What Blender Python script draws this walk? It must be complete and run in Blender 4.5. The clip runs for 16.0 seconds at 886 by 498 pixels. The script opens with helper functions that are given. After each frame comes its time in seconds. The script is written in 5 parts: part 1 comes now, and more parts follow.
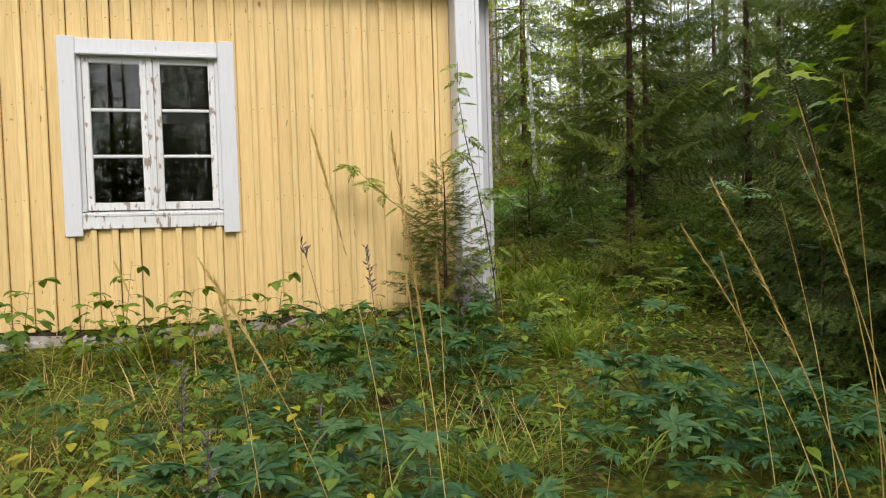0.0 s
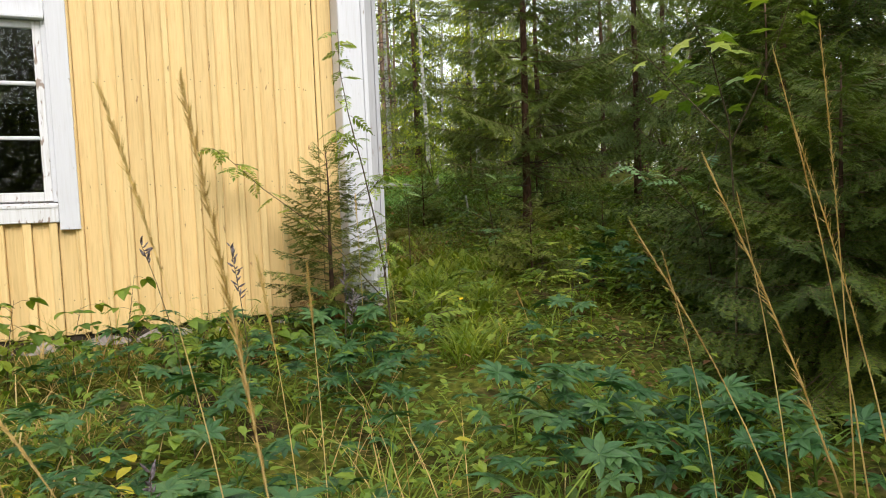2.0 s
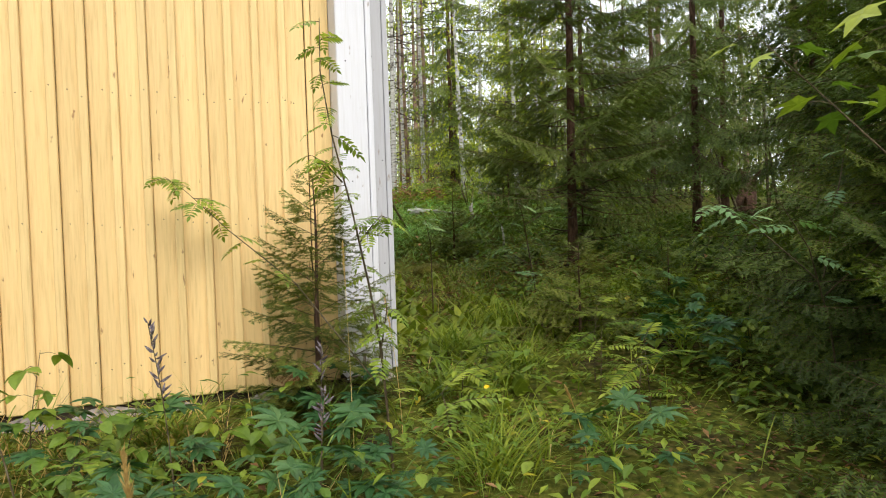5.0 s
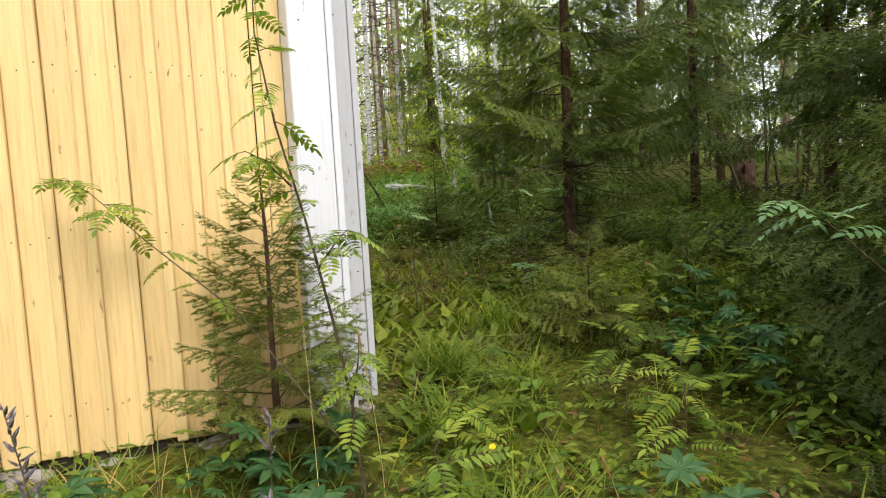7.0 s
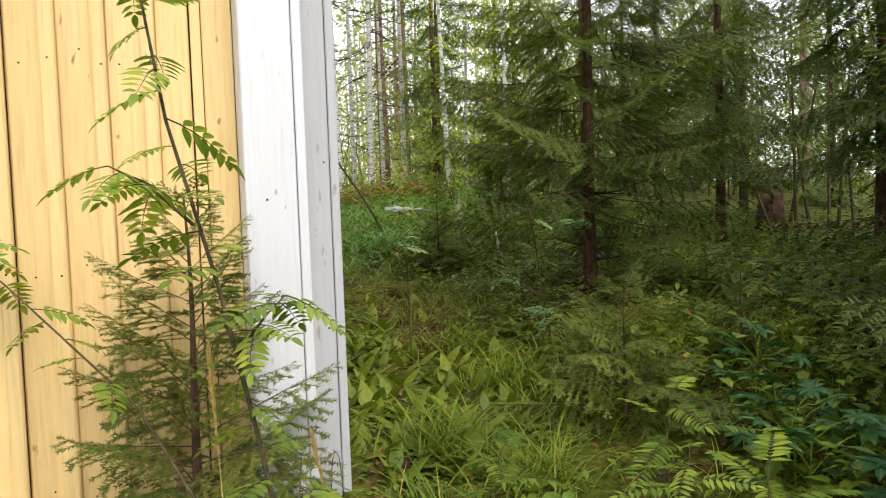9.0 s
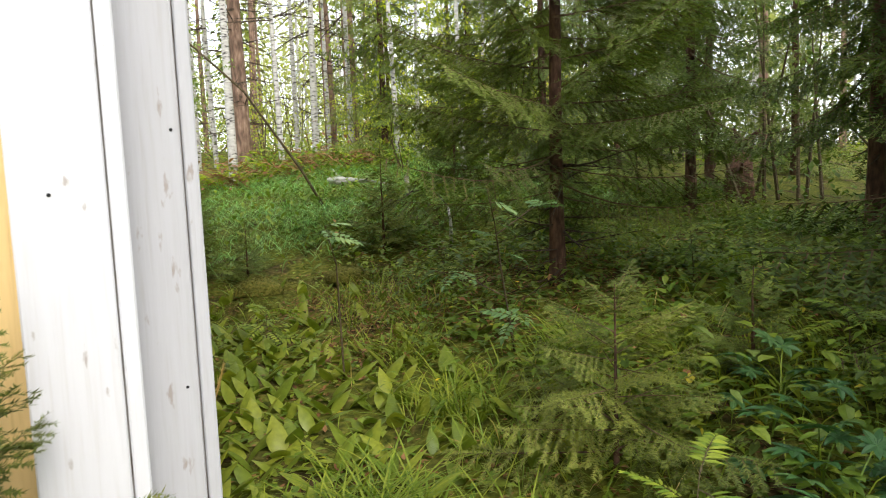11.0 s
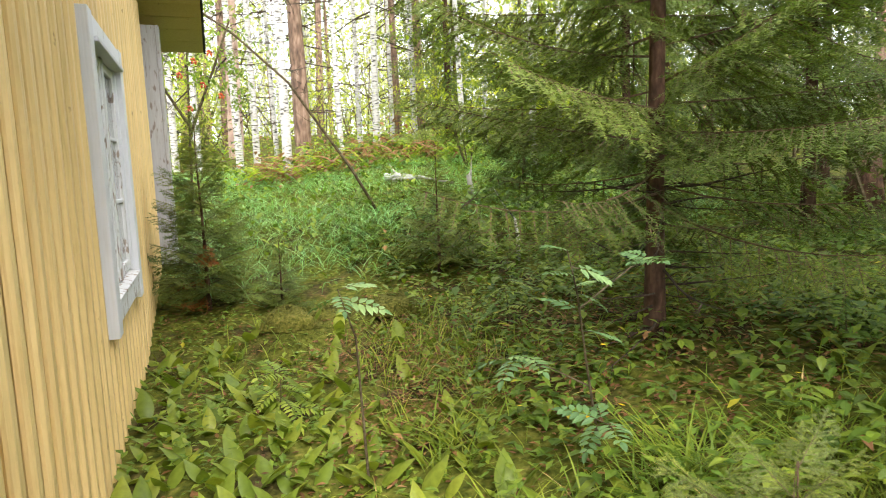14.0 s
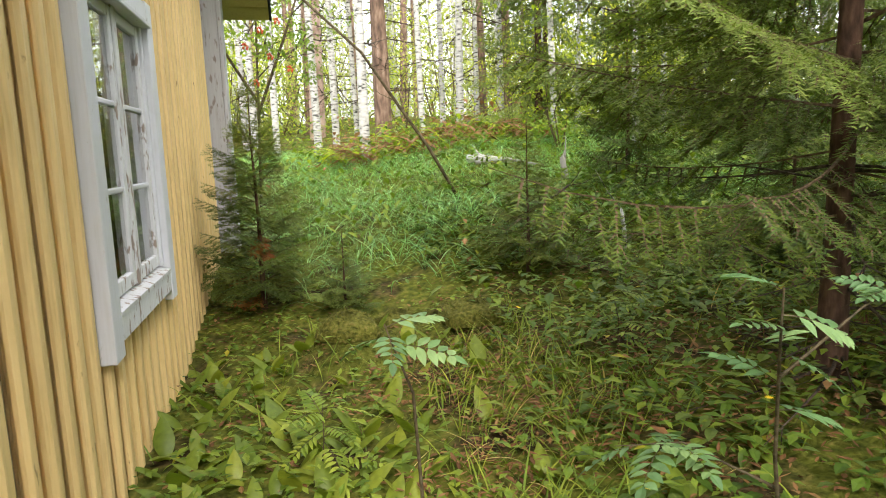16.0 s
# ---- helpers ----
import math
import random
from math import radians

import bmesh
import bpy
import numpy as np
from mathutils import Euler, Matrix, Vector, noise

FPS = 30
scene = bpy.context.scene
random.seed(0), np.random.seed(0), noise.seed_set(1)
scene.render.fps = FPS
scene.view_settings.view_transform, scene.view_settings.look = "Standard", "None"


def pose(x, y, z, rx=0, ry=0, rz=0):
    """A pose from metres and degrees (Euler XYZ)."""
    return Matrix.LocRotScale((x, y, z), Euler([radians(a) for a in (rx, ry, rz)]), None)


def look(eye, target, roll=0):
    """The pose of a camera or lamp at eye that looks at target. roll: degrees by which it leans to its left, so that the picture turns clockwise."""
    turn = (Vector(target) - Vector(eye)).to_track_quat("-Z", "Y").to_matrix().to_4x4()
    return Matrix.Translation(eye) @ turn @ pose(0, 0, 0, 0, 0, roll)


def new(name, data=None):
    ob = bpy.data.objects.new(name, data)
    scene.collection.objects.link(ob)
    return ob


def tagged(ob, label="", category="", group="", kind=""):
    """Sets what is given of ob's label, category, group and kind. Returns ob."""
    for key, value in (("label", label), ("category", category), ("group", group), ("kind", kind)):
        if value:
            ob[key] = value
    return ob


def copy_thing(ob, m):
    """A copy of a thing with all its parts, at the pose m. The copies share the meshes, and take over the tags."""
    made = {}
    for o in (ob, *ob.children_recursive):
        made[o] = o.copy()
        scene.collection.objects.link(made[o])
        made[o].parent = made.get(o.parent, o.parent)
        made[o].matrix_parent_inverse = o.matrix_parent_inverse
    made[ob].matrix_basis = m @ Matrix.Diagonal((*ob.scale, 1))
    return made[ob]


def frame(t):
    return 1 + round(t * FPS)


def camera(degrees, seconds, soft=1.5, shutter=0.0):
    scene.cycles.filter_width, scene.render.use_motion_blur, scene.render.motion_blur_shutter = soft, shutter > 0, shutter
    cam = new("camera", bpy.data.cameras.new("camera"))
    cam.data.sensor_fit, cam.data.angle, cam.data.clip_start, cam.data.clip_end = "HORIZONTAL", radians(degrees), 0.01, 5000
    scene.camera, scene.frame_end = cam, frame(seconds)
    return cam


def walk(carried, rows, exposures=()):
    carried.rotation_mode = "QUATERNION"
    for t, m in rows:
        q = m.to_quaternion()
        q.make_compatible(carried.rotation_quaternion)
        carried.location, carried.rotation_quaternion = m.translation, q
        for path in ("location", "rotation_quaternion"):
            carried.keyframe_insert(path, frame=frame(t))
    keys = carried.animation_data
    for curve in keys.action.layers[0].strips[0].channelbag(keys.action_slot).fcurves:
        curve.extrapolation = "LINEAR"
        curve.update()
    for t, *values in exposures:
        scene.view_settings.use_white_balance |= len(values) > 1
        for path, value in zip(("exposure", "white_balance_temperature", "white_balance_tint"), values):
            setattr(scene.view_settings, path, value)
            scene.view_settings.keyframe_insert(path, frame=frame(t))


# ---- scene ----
from collections import defaultdict

cam = camera(67.7, 16.0, 1.0, 0.22)
ROWS = [
    (0.0, -1.768, -5.549, 1.117, -14.67, -2.11, 1.66),
    (0.5, -1.722, -5.431, 1.103, -17.06, -3.22, 1.31),
    (1.0, -1.706, -5.287, 1.128, -19.63, -1.84, 1.99),
    (1.5, -1.642, -5.102, 1.121, -21.99, -2.37, 2.21),
    (2.0, -1.561, -5.043, 1.136, -23.77, -3.43, 2.41),
    (2.5, -1.375, -4.950, 1.148, -21.58, -2.94, 0.97),
    (3.0, -1.264, -4.836, 1.203, -18.64, -3.04, 1.64),
    (3.5, -1.201, -4.629, 1.229, -17.30, -1.83, 1.35),
    (4.0, -1.156, -4.383, 1.263, -20.38, 0.07, 1.91),
    (6.5, -0.780, -3.507, 1.367, -20.26, -4.58, 1.67),
    (7.0, -0.754, -3.286, 1.459, -22.15, -4.50, 3.23),
    (7.5, -0.701, -3.131, 1.490, -24.30, -3.96, 3.00),
    (8.0, -0.570, -2.928, 1.479, -23.86, -2.24, 2.55),
    (8.5, -0.484, -2.761, 1.511, -20.71, -2.53, 2.52),
    (9.0, -0.427, -2.527, 1.515, -21.80, -2.64, 1.98),
    (9.5, -0.404, -2.321, 1.534, -26.60, -3.28, 3.27),
    (12.0, 0.221, -1.401, 1.696, -24.83, -7.19, 2.05),
    (12.5, 0.252, -1.262, 1.752, -25.16, -7.89, 2.85),
    (13.0, 0.346, -1.079, 1.745, -24.63, -8.24, 2.09),
    (13.5, 0.425, -0.931, 1.810, -23.32, -6.64, 1.60),
    (14.0, 0.488, -0.804, 1.844, -19.74, -7.27, 2.17),
    (14.5, 0.541, -0.581, 1.804, -17.98, -7.81, 2.52),
    (15.0, 0.589, -0.343, 1.820, -15.23, -6.89, 2.95),
    (15.5, 0.620, -0.200, 1.836, -14.13, -7.08, 2.28),
    (16.0, 0.735, 0.045, 1.817, -12.48, -8.46, 2.07),
]
walk(cam, [(t, pose(x, y, z, 90 + pitch, roll, yaw)) for t, x, y, z, yaw, pitch, roll in ROWS],
     exposures=[(0.0, 0.16), (1.5, 0.36), (3.0, 0.44), (4.0, 0.40), (6.5, 0.60), (9.5, 0.56), (12.0, 1.14), (12.6, 1.34), (13.2, 1.55), (14.0, 1.58), (16.0, 1.34)])

# ---- world and sun: a bright overcast day ----
world = bpy.data.worlds.new("overcast_sky")
scene.world = world
world.use_nodes = True
wn, wl = world.node_tree.nodes, world.node_tree.links
sky = wn.new("ShaderNodeTexSky")
sky.sky_type, sky.sun_disc = "NISHITA", False
sky.sun_elevation, sky.sun_rotation, sky.air_density, sky.dust_density = radians(40), radians(178), 1.0, 4.0
veil = wn.new("ShaderNodeMix")
veil.data_type = "RGBA"
veil.inputs[0].default_value = 0.78
veil.inputs[7].default_value = (9.6, 9.9, 10.2, 1.0)
wl.new(sky.outputs[0], veil.inputs[6])
wl.new(veil.outputs[2], wn["Background"].inputs[0])
wn["Background"].inputs[1].default_value = 0.150

sun = new("sun", bpy.data.lights.new("sun", "SUN"))
sun.data.energy, sun.data.angle, sun.data.color = 1.7, radians(30), (1.0, 0.96, 0.9)
sun.matrix_world = look((0.2, -7.0, 6.0), (0, 0, 0))

# ---- materials ----
def material(name):
    m = bpy.data.materials.new(name)
    m.use_nodes = True
    return m, m.node_tree.nodes, m.node_tree.links, m.node_tree.nodes["Principled BSDF"]


def ramp_of(n, stops):
    r = n.new("ShaderNodeValToRGB")
    while len(r.color_ramp.elements) < len(stops):
        r.color_ramp.elements.new(0.5)
    for e, (p, c) in zip(r.color_ramp.elements, stops):
        e.position, e.color = p, (*c, 1)
    return r


def noise_of(n, l, scale, detail=4.0, stretch=None, world_space=False):
    co = n.new("ShaderNodeTexCoord")
    tx = n.new("ShaderNodeTexNoise")
    tx.inputs["Scale"].default_value, tx.inputs["Detail"].default_value = scale, detail
    source = co.outputs["Object"]
    if world_space:
        source = n.new("ShaderNodeNewGeometry").outputs["Position"]
    if stretch:
        mp = n.new("ShaderNodeMapping")
        mp.inputs["Scale"].default_value = stretch
        l.new(source, mp.inputs[0])
        source = mp.outputs[0]
    l.new(source, tx.inputs["Vector"])
    return tx.outputs["Fac"]


def mixed(n, l, fac, a, b, mode="MIX"):
    x = n.new("ShaderNodeMix")
    x.data_type, x.blend_type = "RGBA", mode
    for socket, value in ((x.inputs[0], fac), (x.inputs[6], a), (x.inputs[7], b)):
        if isinstance(value, (int, float)):
            socket.default_value = value
        elif isinstance(value, tuple):
            socket.default_value = (*value, 1)
        else:
            l.new(value, socket)
    return x.outputs[2]


def bumped(n, l, bsdf, height, strength=0.4, distance=0.01):
    b = n.new("ShaderNodeBump")
    b.inputs["Strength"].default_value, b.inputs["Distance"].default_value = strength, distance
    l.new(height, b.inputs["Height"])
    l.new(b.outputs[0], bsdf.inputs["Normal"])


def painted_wood(name, paint, paint2, under, wear=(0.66, 0.72), rough=0.55, grainy=0.8):
    """Paint on sawn boards: vertical grain, faint colour drift from board to board, flaked spots."""
    m, n, l, b = material(name)
    grain = noise_of(n, l, 6.0, 6.0, (14, 14, 0.7), True)
    blot = noise_of(n, l, 2.2, 5.0, (1.0, 1.0, 0.6), True)
    flake = noise_of(n, l, 17.0, 6.0, (1.6, 1.6, 0.55), True)
    info = n.new("ShaderNodeObjectInfo")
    tint = mixed(n, l, blot, paint, paint2)
    shade = ramp_of(n, [(0.0, (0.91, 0.90, 0.88)), (1.0, (1.05, 1.04, 1.03))])
    l.new(info.outputs["Random"], shade.inputs[0])
    tint = mixed(n, l, 1.0, tint, shade.outputs[0], "MULTIPLY")
    gr = ramp_of(n, [(0.30, (0.84, 0.81, 0.75)), (0.44, (0.97, 0.96, 0.95)), (0.66, (1.05, 1.05, 1.05))])
    l.new(grain, gr.inputs[0])
    tint = mixed(n, l, grainy, tint, gr.outputs[0], "MULTIPLY")
    worn = ramp_of(n, [(wear[0], (0, 0, 0)), (wear[1], (1, 1, 1))])
    l.new(flake, worn.inputs[0])
    l.new(mixed(n, l, worn.outputs[0], tint, under), b.inputs["Base Color"])
    b.inputs["Roughness"].default_value = rough
    b.inputs["Specular IOR Level"].default_value = 0.3
    bumped(n, l, b, grain, 0.75 * grainy, 0.006)
    return m


def leafy(name, stops, translucent=0.35, rough=0.5, patch=None):
    """Leaves: each one its own tone, light comes through."""
    m, n, l, b = material(name)
    geo = n.new("ShaderNodeNewGeometry")
    info = n.new("ShaderNodeObjectInfo")
    add = n.new("ShaderNodeMath")
    add.operation = "ADD"
    l.new(geo.outputs["Random Per Island"], add.inputs[0])
    l.new(info.outputs["Random"], add.inputs[1])
    half = n.new("ShaderNodeMath")
    half.operation = "MULTIPLY"
    half.inputs[1].default_value = 0.5
    l.new(add.outputs[0], half.inputs[0])
    r = ramp_of(n, stops)
    l.new(half.outputs[0], r.inputs[0])
    spots = noise_of(n, l, 38.0, 3.0, None, True)
    v = ramp_of(n, [(0.3, (0.82, 0.82, 0.78)), (0.7, (1.12, 1.1, 1.05))])
    l.new(spots, v.inputs[0])
    col = mixed(n, l, 1.0, r.outputs[0], v.outputs[0], "MULTIPLY")
    if patch:
        big = noise_of(n, l, 0.8, 3.0, None, True)
        pr = ramp_of(n, [(0.45, (0, 0, 0)), (0.65, (1, 1, 1))])
        l.new(big, pr.inputs[0])
        col = mixed(n, l, pr.outputs[0], col, mixed(n, l, 1.0, col, patch, "MULTIPLY"))
    l.new(col, b.inputs["Base Color"])
    b.inputs["Roughness"].default_value = rough
    b.inputs["Specular IOR Level"].default_value = 0.35
    t = n.new("ShaderNodeBsdfTranslucent")
    l.new(mixed(n, l, 1.0, col, (1.15, 1.25, 0.6), "MULTIPLY"), t.inputs[0])
    mix = n.new("ShaderNodeMixShader")
    mix.inputs[0].default_value = translucent
    l.new(b.outputs[0], mix.inputs[1])
    l.new(t.outputs[0], mix.inputs[2])
    l.new(mix.outputs[0], n["Material Output"].inputs[0])
    return m


def rough_stuff(name, a, b_, c, scale=8.0, stretch=None, bump=0.7, dist=0.02, rough=0.9):
    m, n, l, b = material(name)
    f1 = noise_of(n, l, scale, 8.0, stretch, True)
    f2 = noise_of(n, l, scale * 0.17, 4.0, None, True)
    r1 = ramp_of(n, [(0.3, a), (0.52, b_), (0.72, c)])
    l.new(f1, r1.inputs[0])
    r2 = ramp_of(n, [(0.3, (0.75, 0.75, 0.75)), (0.7, (1.2, 1.2, 1.2))])
    l.new(f2, r2.inputs[0])
    l.new(mixed(n, l, 1.0, r1.outputs[0], r2.outputs[0], "MULTIPLY"), b.inputs["Base Color"])
    b.inputs["Roughness"].default_value = rough
    b.inputs["Specular IOR Level"].default_value = 0.2
    bumped(n, l, b, f1, bump, dist)
    return m


YELLOW = painted_wood("yellow_paint", (0.81, 0.605, 0.30), (0.75, 0.535, 0.235), (0.36, 0.21, 0.09), (0.69, 0.73))
WHITE = painted_wood("white_paint", (0.69, 0.695, 0.745), (0.64, 0.645, 0.69), (0.42, 0.38, 0.36), (0.68, 0.73), 0.55, 0.35)
WHITE_WORN = painted_wood("flaking_white_paint", (0.74, 0.74, 0.78), (0.66, 0.66, 0.67), (0.33, 0.26, 0.22), (0.57, 0.61), 0.7)
# WHITE again but darker: shade on the recessed gable-side post, put into the paint
WHITE_SHADED = painted_wood("shaded_white_paint", (0.53, 0.535, 0.575), (0.47, 0.475, 0.505), (0.36, 0.32, 0.30), (0.66, 0.72), 0.6, 0.4)
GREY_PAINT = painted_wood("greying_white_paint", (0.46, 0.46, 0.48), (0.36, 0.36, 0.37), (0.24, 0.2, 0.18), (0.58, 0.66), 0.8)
GREY_WOOD = painted_wood("weathered_grey_wood", (0.42, 0.40, 0.38), (0.30, 0.28, 0.26), (0.16, 0.13, 0.11), (0.56, 0.66), 0.85)
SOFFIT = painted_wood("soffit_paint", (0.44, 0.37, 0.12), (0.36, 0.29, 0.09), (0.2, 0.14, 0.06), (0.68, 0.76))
BLACK_EDGE = rough_stuff("tarred_felt", (0.012, 0.012, 0.014), (0.02, 0.02, 0.022), (0.035, 0.035, 0.036), 30)
# boards kept near black: the dimness indoors is put into their colour
ROOM = rough_stuff("dim_room_boards", (0.035, 0.027, 0.02), (0.05, 0.04, 0.03), (0.07, 0.055, 0.04), 5)
STONE = rough_stuff("granite_stone", (0.22, 0.19, 0.175), (0.38, 0.33, 0.31), (0.52, 0.47, 0.44), 14, None, 0.9, 0.02)
SOIL = rough_stuff("forest_floor", (0.022, 0.026, 0.008), (0.05, 0.055, 0.012), (0.10, 0.075, 0.03), 16, None, 1.0, 0.04)
MOSS = rough_stuff("moss", (0.05, 0.055, 0.008), (0.13, 0.13, 0.02), (0.22, 0.18, 0.05), 45, None, 1.0, 0.02)
BARK = rough_stuff("spruce_bark", (0.045, 0.026, 0.017), (0.10, 0.055, 0.036), (0.17, 0.098, 0.065), 30, (1, 1, 0.35), 1.0, 0.015)
PINE_BARK = rough_stuff("pine_bark", (0.10, 0.065, 0.05), (0.22, 0.14, 0.10), (0.36, 0.25, 0.19), 14, (1, 1, 0.3), 1.0, 0.02)
PINK_BARK = rough_stuff("peeling_pine_bark", (0.30, 0.19, 0.15), (0.48, 0.33, 0.28), (0.58, 0.44, 0.38), 10, (1, 1, 0.4), 0.6, 0.01)
DARK_TWIG = rough_stuff("dark_twig_bark", (0.03, 0.022, 0.016), (0.07, 0.05, 0.035), (0.12, 0.09, 0.065), 40)
ROWAN_STEM = rough_stuff("rowan_stem_bark", (0.05, 0.04, 0.022), (0.10, 0.075, 0.04), (0.16, 0.13, 0.08), 40)


def birch_bark():
    m, n, l, b = material("birch_bark")
    band = noise_of(n, l, 9.0, 5.0, (1.0, 1.0, 3.2), True)
    r = ramp_of(n, [(0.36, (0.05, 0.045, 0.04)), (0.44, (0.40, 0.38, 0.35)), (0.7, (0.60, 0.58, 0.55))])
    l.new(band, r.inputs[0])
    l.new(r.outputs[0], b.inputs["Base Color"])
    b.inputs["Roughness"].default_value = 0.7
    bumped(n, l, b, band, 0.5, 0.01)
    return m


BIRCH_BARK = birch_bark()
NEEDLES = leafy("spruce_needles", [(0.15, (0.068, 0.106, 0.022)), (0.5, (0.140, 0.198, 0.041)), (0.85, (0.242, 0.300, 0.066))], 0.31, 0.55)
NEEDLES_OLIVE = leafy("olive_spruce_needles", [(0.15, (0.078, 0.104, 0.020)), (0.5, (0.160, 0.198, 0.037)), (0.85, (0.275, 0.290, 0.060))], 0.28, 0.55)
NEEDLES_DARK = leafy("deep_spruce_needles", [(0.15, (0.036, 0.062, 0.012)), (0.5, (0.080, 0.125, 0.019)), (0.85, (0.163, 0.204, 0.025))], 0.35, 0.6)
LUPIN = leafy("lupin_leaf", [(0.15, (0.026, 0.078, 0.024)), (0.5, (0.050, 0.128, 0.040)), (0.85, (0.098, 0.184, 0.058))], 0.25, 0.42)
LILY = leafy("lily_leaf", [(0.15, (0.100, 0.160, 0.018)), (0.5, (0.182, 0.240, 0.028)), (0.85, (0.310, 0.340, 0.042))], 0.35, 0.42)
HERB = leafy("herb_leaf", [(0.1, (0.050, 0.100, 0.015)), (0.5, (0.120, 0.202, 0.024)), (0.9, (0.270, 0.336, 0.040))], 0.32, 0.5, (1.14, 1.06, 0.8))
HERB_YELLOW = leafy("yellowing_leaf", [(0.1, (0.207, 0.240, 0.022)), (0.5, (0.363, 0.348, 0.029)), (0.9, (0.583, 0.456, 0.043))], 0.35, 0.5)
ROWAN = leafy("rowan_leaf", [(0.1, (0.130, 0.205, 0.030)), (0.5, (0.230, 0.320, 0.044)), (0.9, (0.400, 0.450, 0.066))], 0.38, 0.45)
# ROWAN made darker and bluer: undergrowth shade is in the leaf colour
ROWAN_SHADED = leafy("shaded_rowan_leaf", [(0.1, (0.095, 0.175, 0.070)), (0.5, (0.160, 0.280, 0.115)), (0.9, (0.260, 0.370, 0.150))], 0.3, 0.4)
GRASS = leafy("grass_blade", [(0.1, (0.078, 0.132, 0.017)), (0.5, (0.162, 0.247, 0.025)), (0.9, (0.330, 0.365, 0.045))], 0.35, 0.5, (1.14, 1.05, 0.85))
GRASS_BLUE = leafy("long_grass_blade", [(0.1, (0.120, 0.315, 0.130)), (0.5, (0.260, 0.530, 0.220)), (0.9, (0.510, 0.720, 0.345))], 0.35, 0.45)
STRAW = leafy("dry_straw", [(0.1, (0.40, 0.26, 0.095)), (0.5, (0.60, 0.42, 0.17)), (0.9, (0.80, 0.62, 0.31))], 0.3, 0.7)
LITTER = leafy("dead_leaf", [(0.1, (0.08, 0.036, 0.016)), (0.5, (0.21, 0.10, 0.038)), (0.9, (0.42, 0.25, 0.11))], 0.15, 0.8)
RUST = leafy("rusty_bracken", [(0.1, (0.20, 0.09, 0.05)), (0.5, (0.32, 0.16, 0.09)), (0.9, (0.45, 0.27, 0.14))], 0.3, 0.7)
POD = rough_stuff("dry_seed_pod", (0.06, 0.042, 0.045), (0.16, 0.13, 0.14), (0.34, 0.30, 0.33), 60)
PETAL = leafy("yellow_petal", [(0.1, (0.75, 0.50, 0.01)), (0.9, (0.90, 0.66, 0.02))], 0.2, 0.5)
BERRY = leafy("red_berry", [(0.1, (0.45, 0.05, 0.015)), (0.9, (0.65, 0.10, 0.02))], 0.05, 0.3)
AUTUMN = leafy("orange_dead_needles", [(0.1, (0.22, 0.07, 0.02)), (0.5, (0.36, 0.13, 0.04)), (0.9, (0.5, 0.2, 0.06))], 0.2, 0.8)
# leaf colour lifted and greyed to carry the haze of distance
FAR_LEAF_HAZY = leafy("hazy_distant_leaf", [(0.1, (0.26, 0.28, 0.13)), (0.5, (0.40, 0.42, 0.18)), (0.9, (0.56, 0.56, 0.27))], 0.45, 0.6)
TWIG_BROWN = rough_stuff("brown_twig_bark", (0.07, 0.045, 0.025), (0.13, 0.085, 0.05), (0.2, 0.14, 0.085), 40)
BIRCH_LEAF = leafy("far_leaf", [(0.1, (0.196, 0.275, 0.028)), (0.5, (0.363, 0.432, 0.041)), (0.9, (0.669, 0.648, 0.073))], 0.58, 0.5)


def glass_material():
    m, n, l, b = material("window_glass")
    b.inputs["Base Color"].default_value = (0.93, 0.96, 0.95, 1)
    b.inputs["Transmission Weight"].default_value = 1.0
    b.inputs["Roughness"].default_value = 0.01
    b.inputs["IOR"].default_value = 1.5
    bumped(n, l, b, noise_of(n, l, 3.0, 2.0, None, True), 0.02, 0.01)
    return m


GLASS = glass_material()

# ---- mesh helpers ----
class Soup:
    """Vertices and faces gathered for one mesh."""

    def __init__(self):
        self.v, self.f = [], []

    def add(self, v, f):
        k = len(self.v)
        self.v.extend(v)
        self.f.extend([tuple(i + k for i in q) for q in f])

    def mesh(self, name, mat, smooth=False):
        me = bpy.data.meshes.new(name)
        me.from_pydata([tuple(p) for p in self.v], [], self.f)
        if mat:
            me.materials.append(mat)
        if smooth:
            me.polygons.foreach_set("use_smooth", [True] * len(me.polygons))
        me.update()
        return me


def part(name, me, parent, label="", m=None):
    ob = new(name, me)
    ob.parent = parent
    if m is not None:
        ob.matrix_basis = m
    return tagged(ob, label)


def empty(name, label, category, group="", m=None, kind=""):
    ob = new(name)
    ob.empty_display_size = 0.1
    if m is not None:
        ob.matrix_basis = m
    return tagged(ob, label, category, group, kind)


def block(x0, x1, y0, y1, z0, z1, bevel=0.003):
    """A board with slightly eased edges."""
    s = Soup()
    e = min(bevel, (x1 - x0) / 3, (y1 - y0) / 3, (z1 - z0) / 3)
    ring = lambda z, d: [(x0 + d, y0 + e, z), (x0 + e, y0 + d, z), (x1 - e, y0 + d, z), (x1 - d, y0 + e, z), (x1 - d, y1 - e, z), (x1 - e, y1 - d, z), (x0 + e, y1 - d, z), (x0 + d, y1 - e, z)]
    s.v = ring(z0, e) + ring(z0 + e, 0.0) + ring(z1 - e, 0.0) + ring(z1, e)
    for k in range(3):
        s.f += [(8 * k + i, 8 * k + (i + 1) % 8, 8 * k + 8 + (i + 1) % 8, 8 * k + 8 + i) for i in range(8)]
    s.f += [tuple(range(7, -1, -1)), tuple(range(24, 32))]
    return s


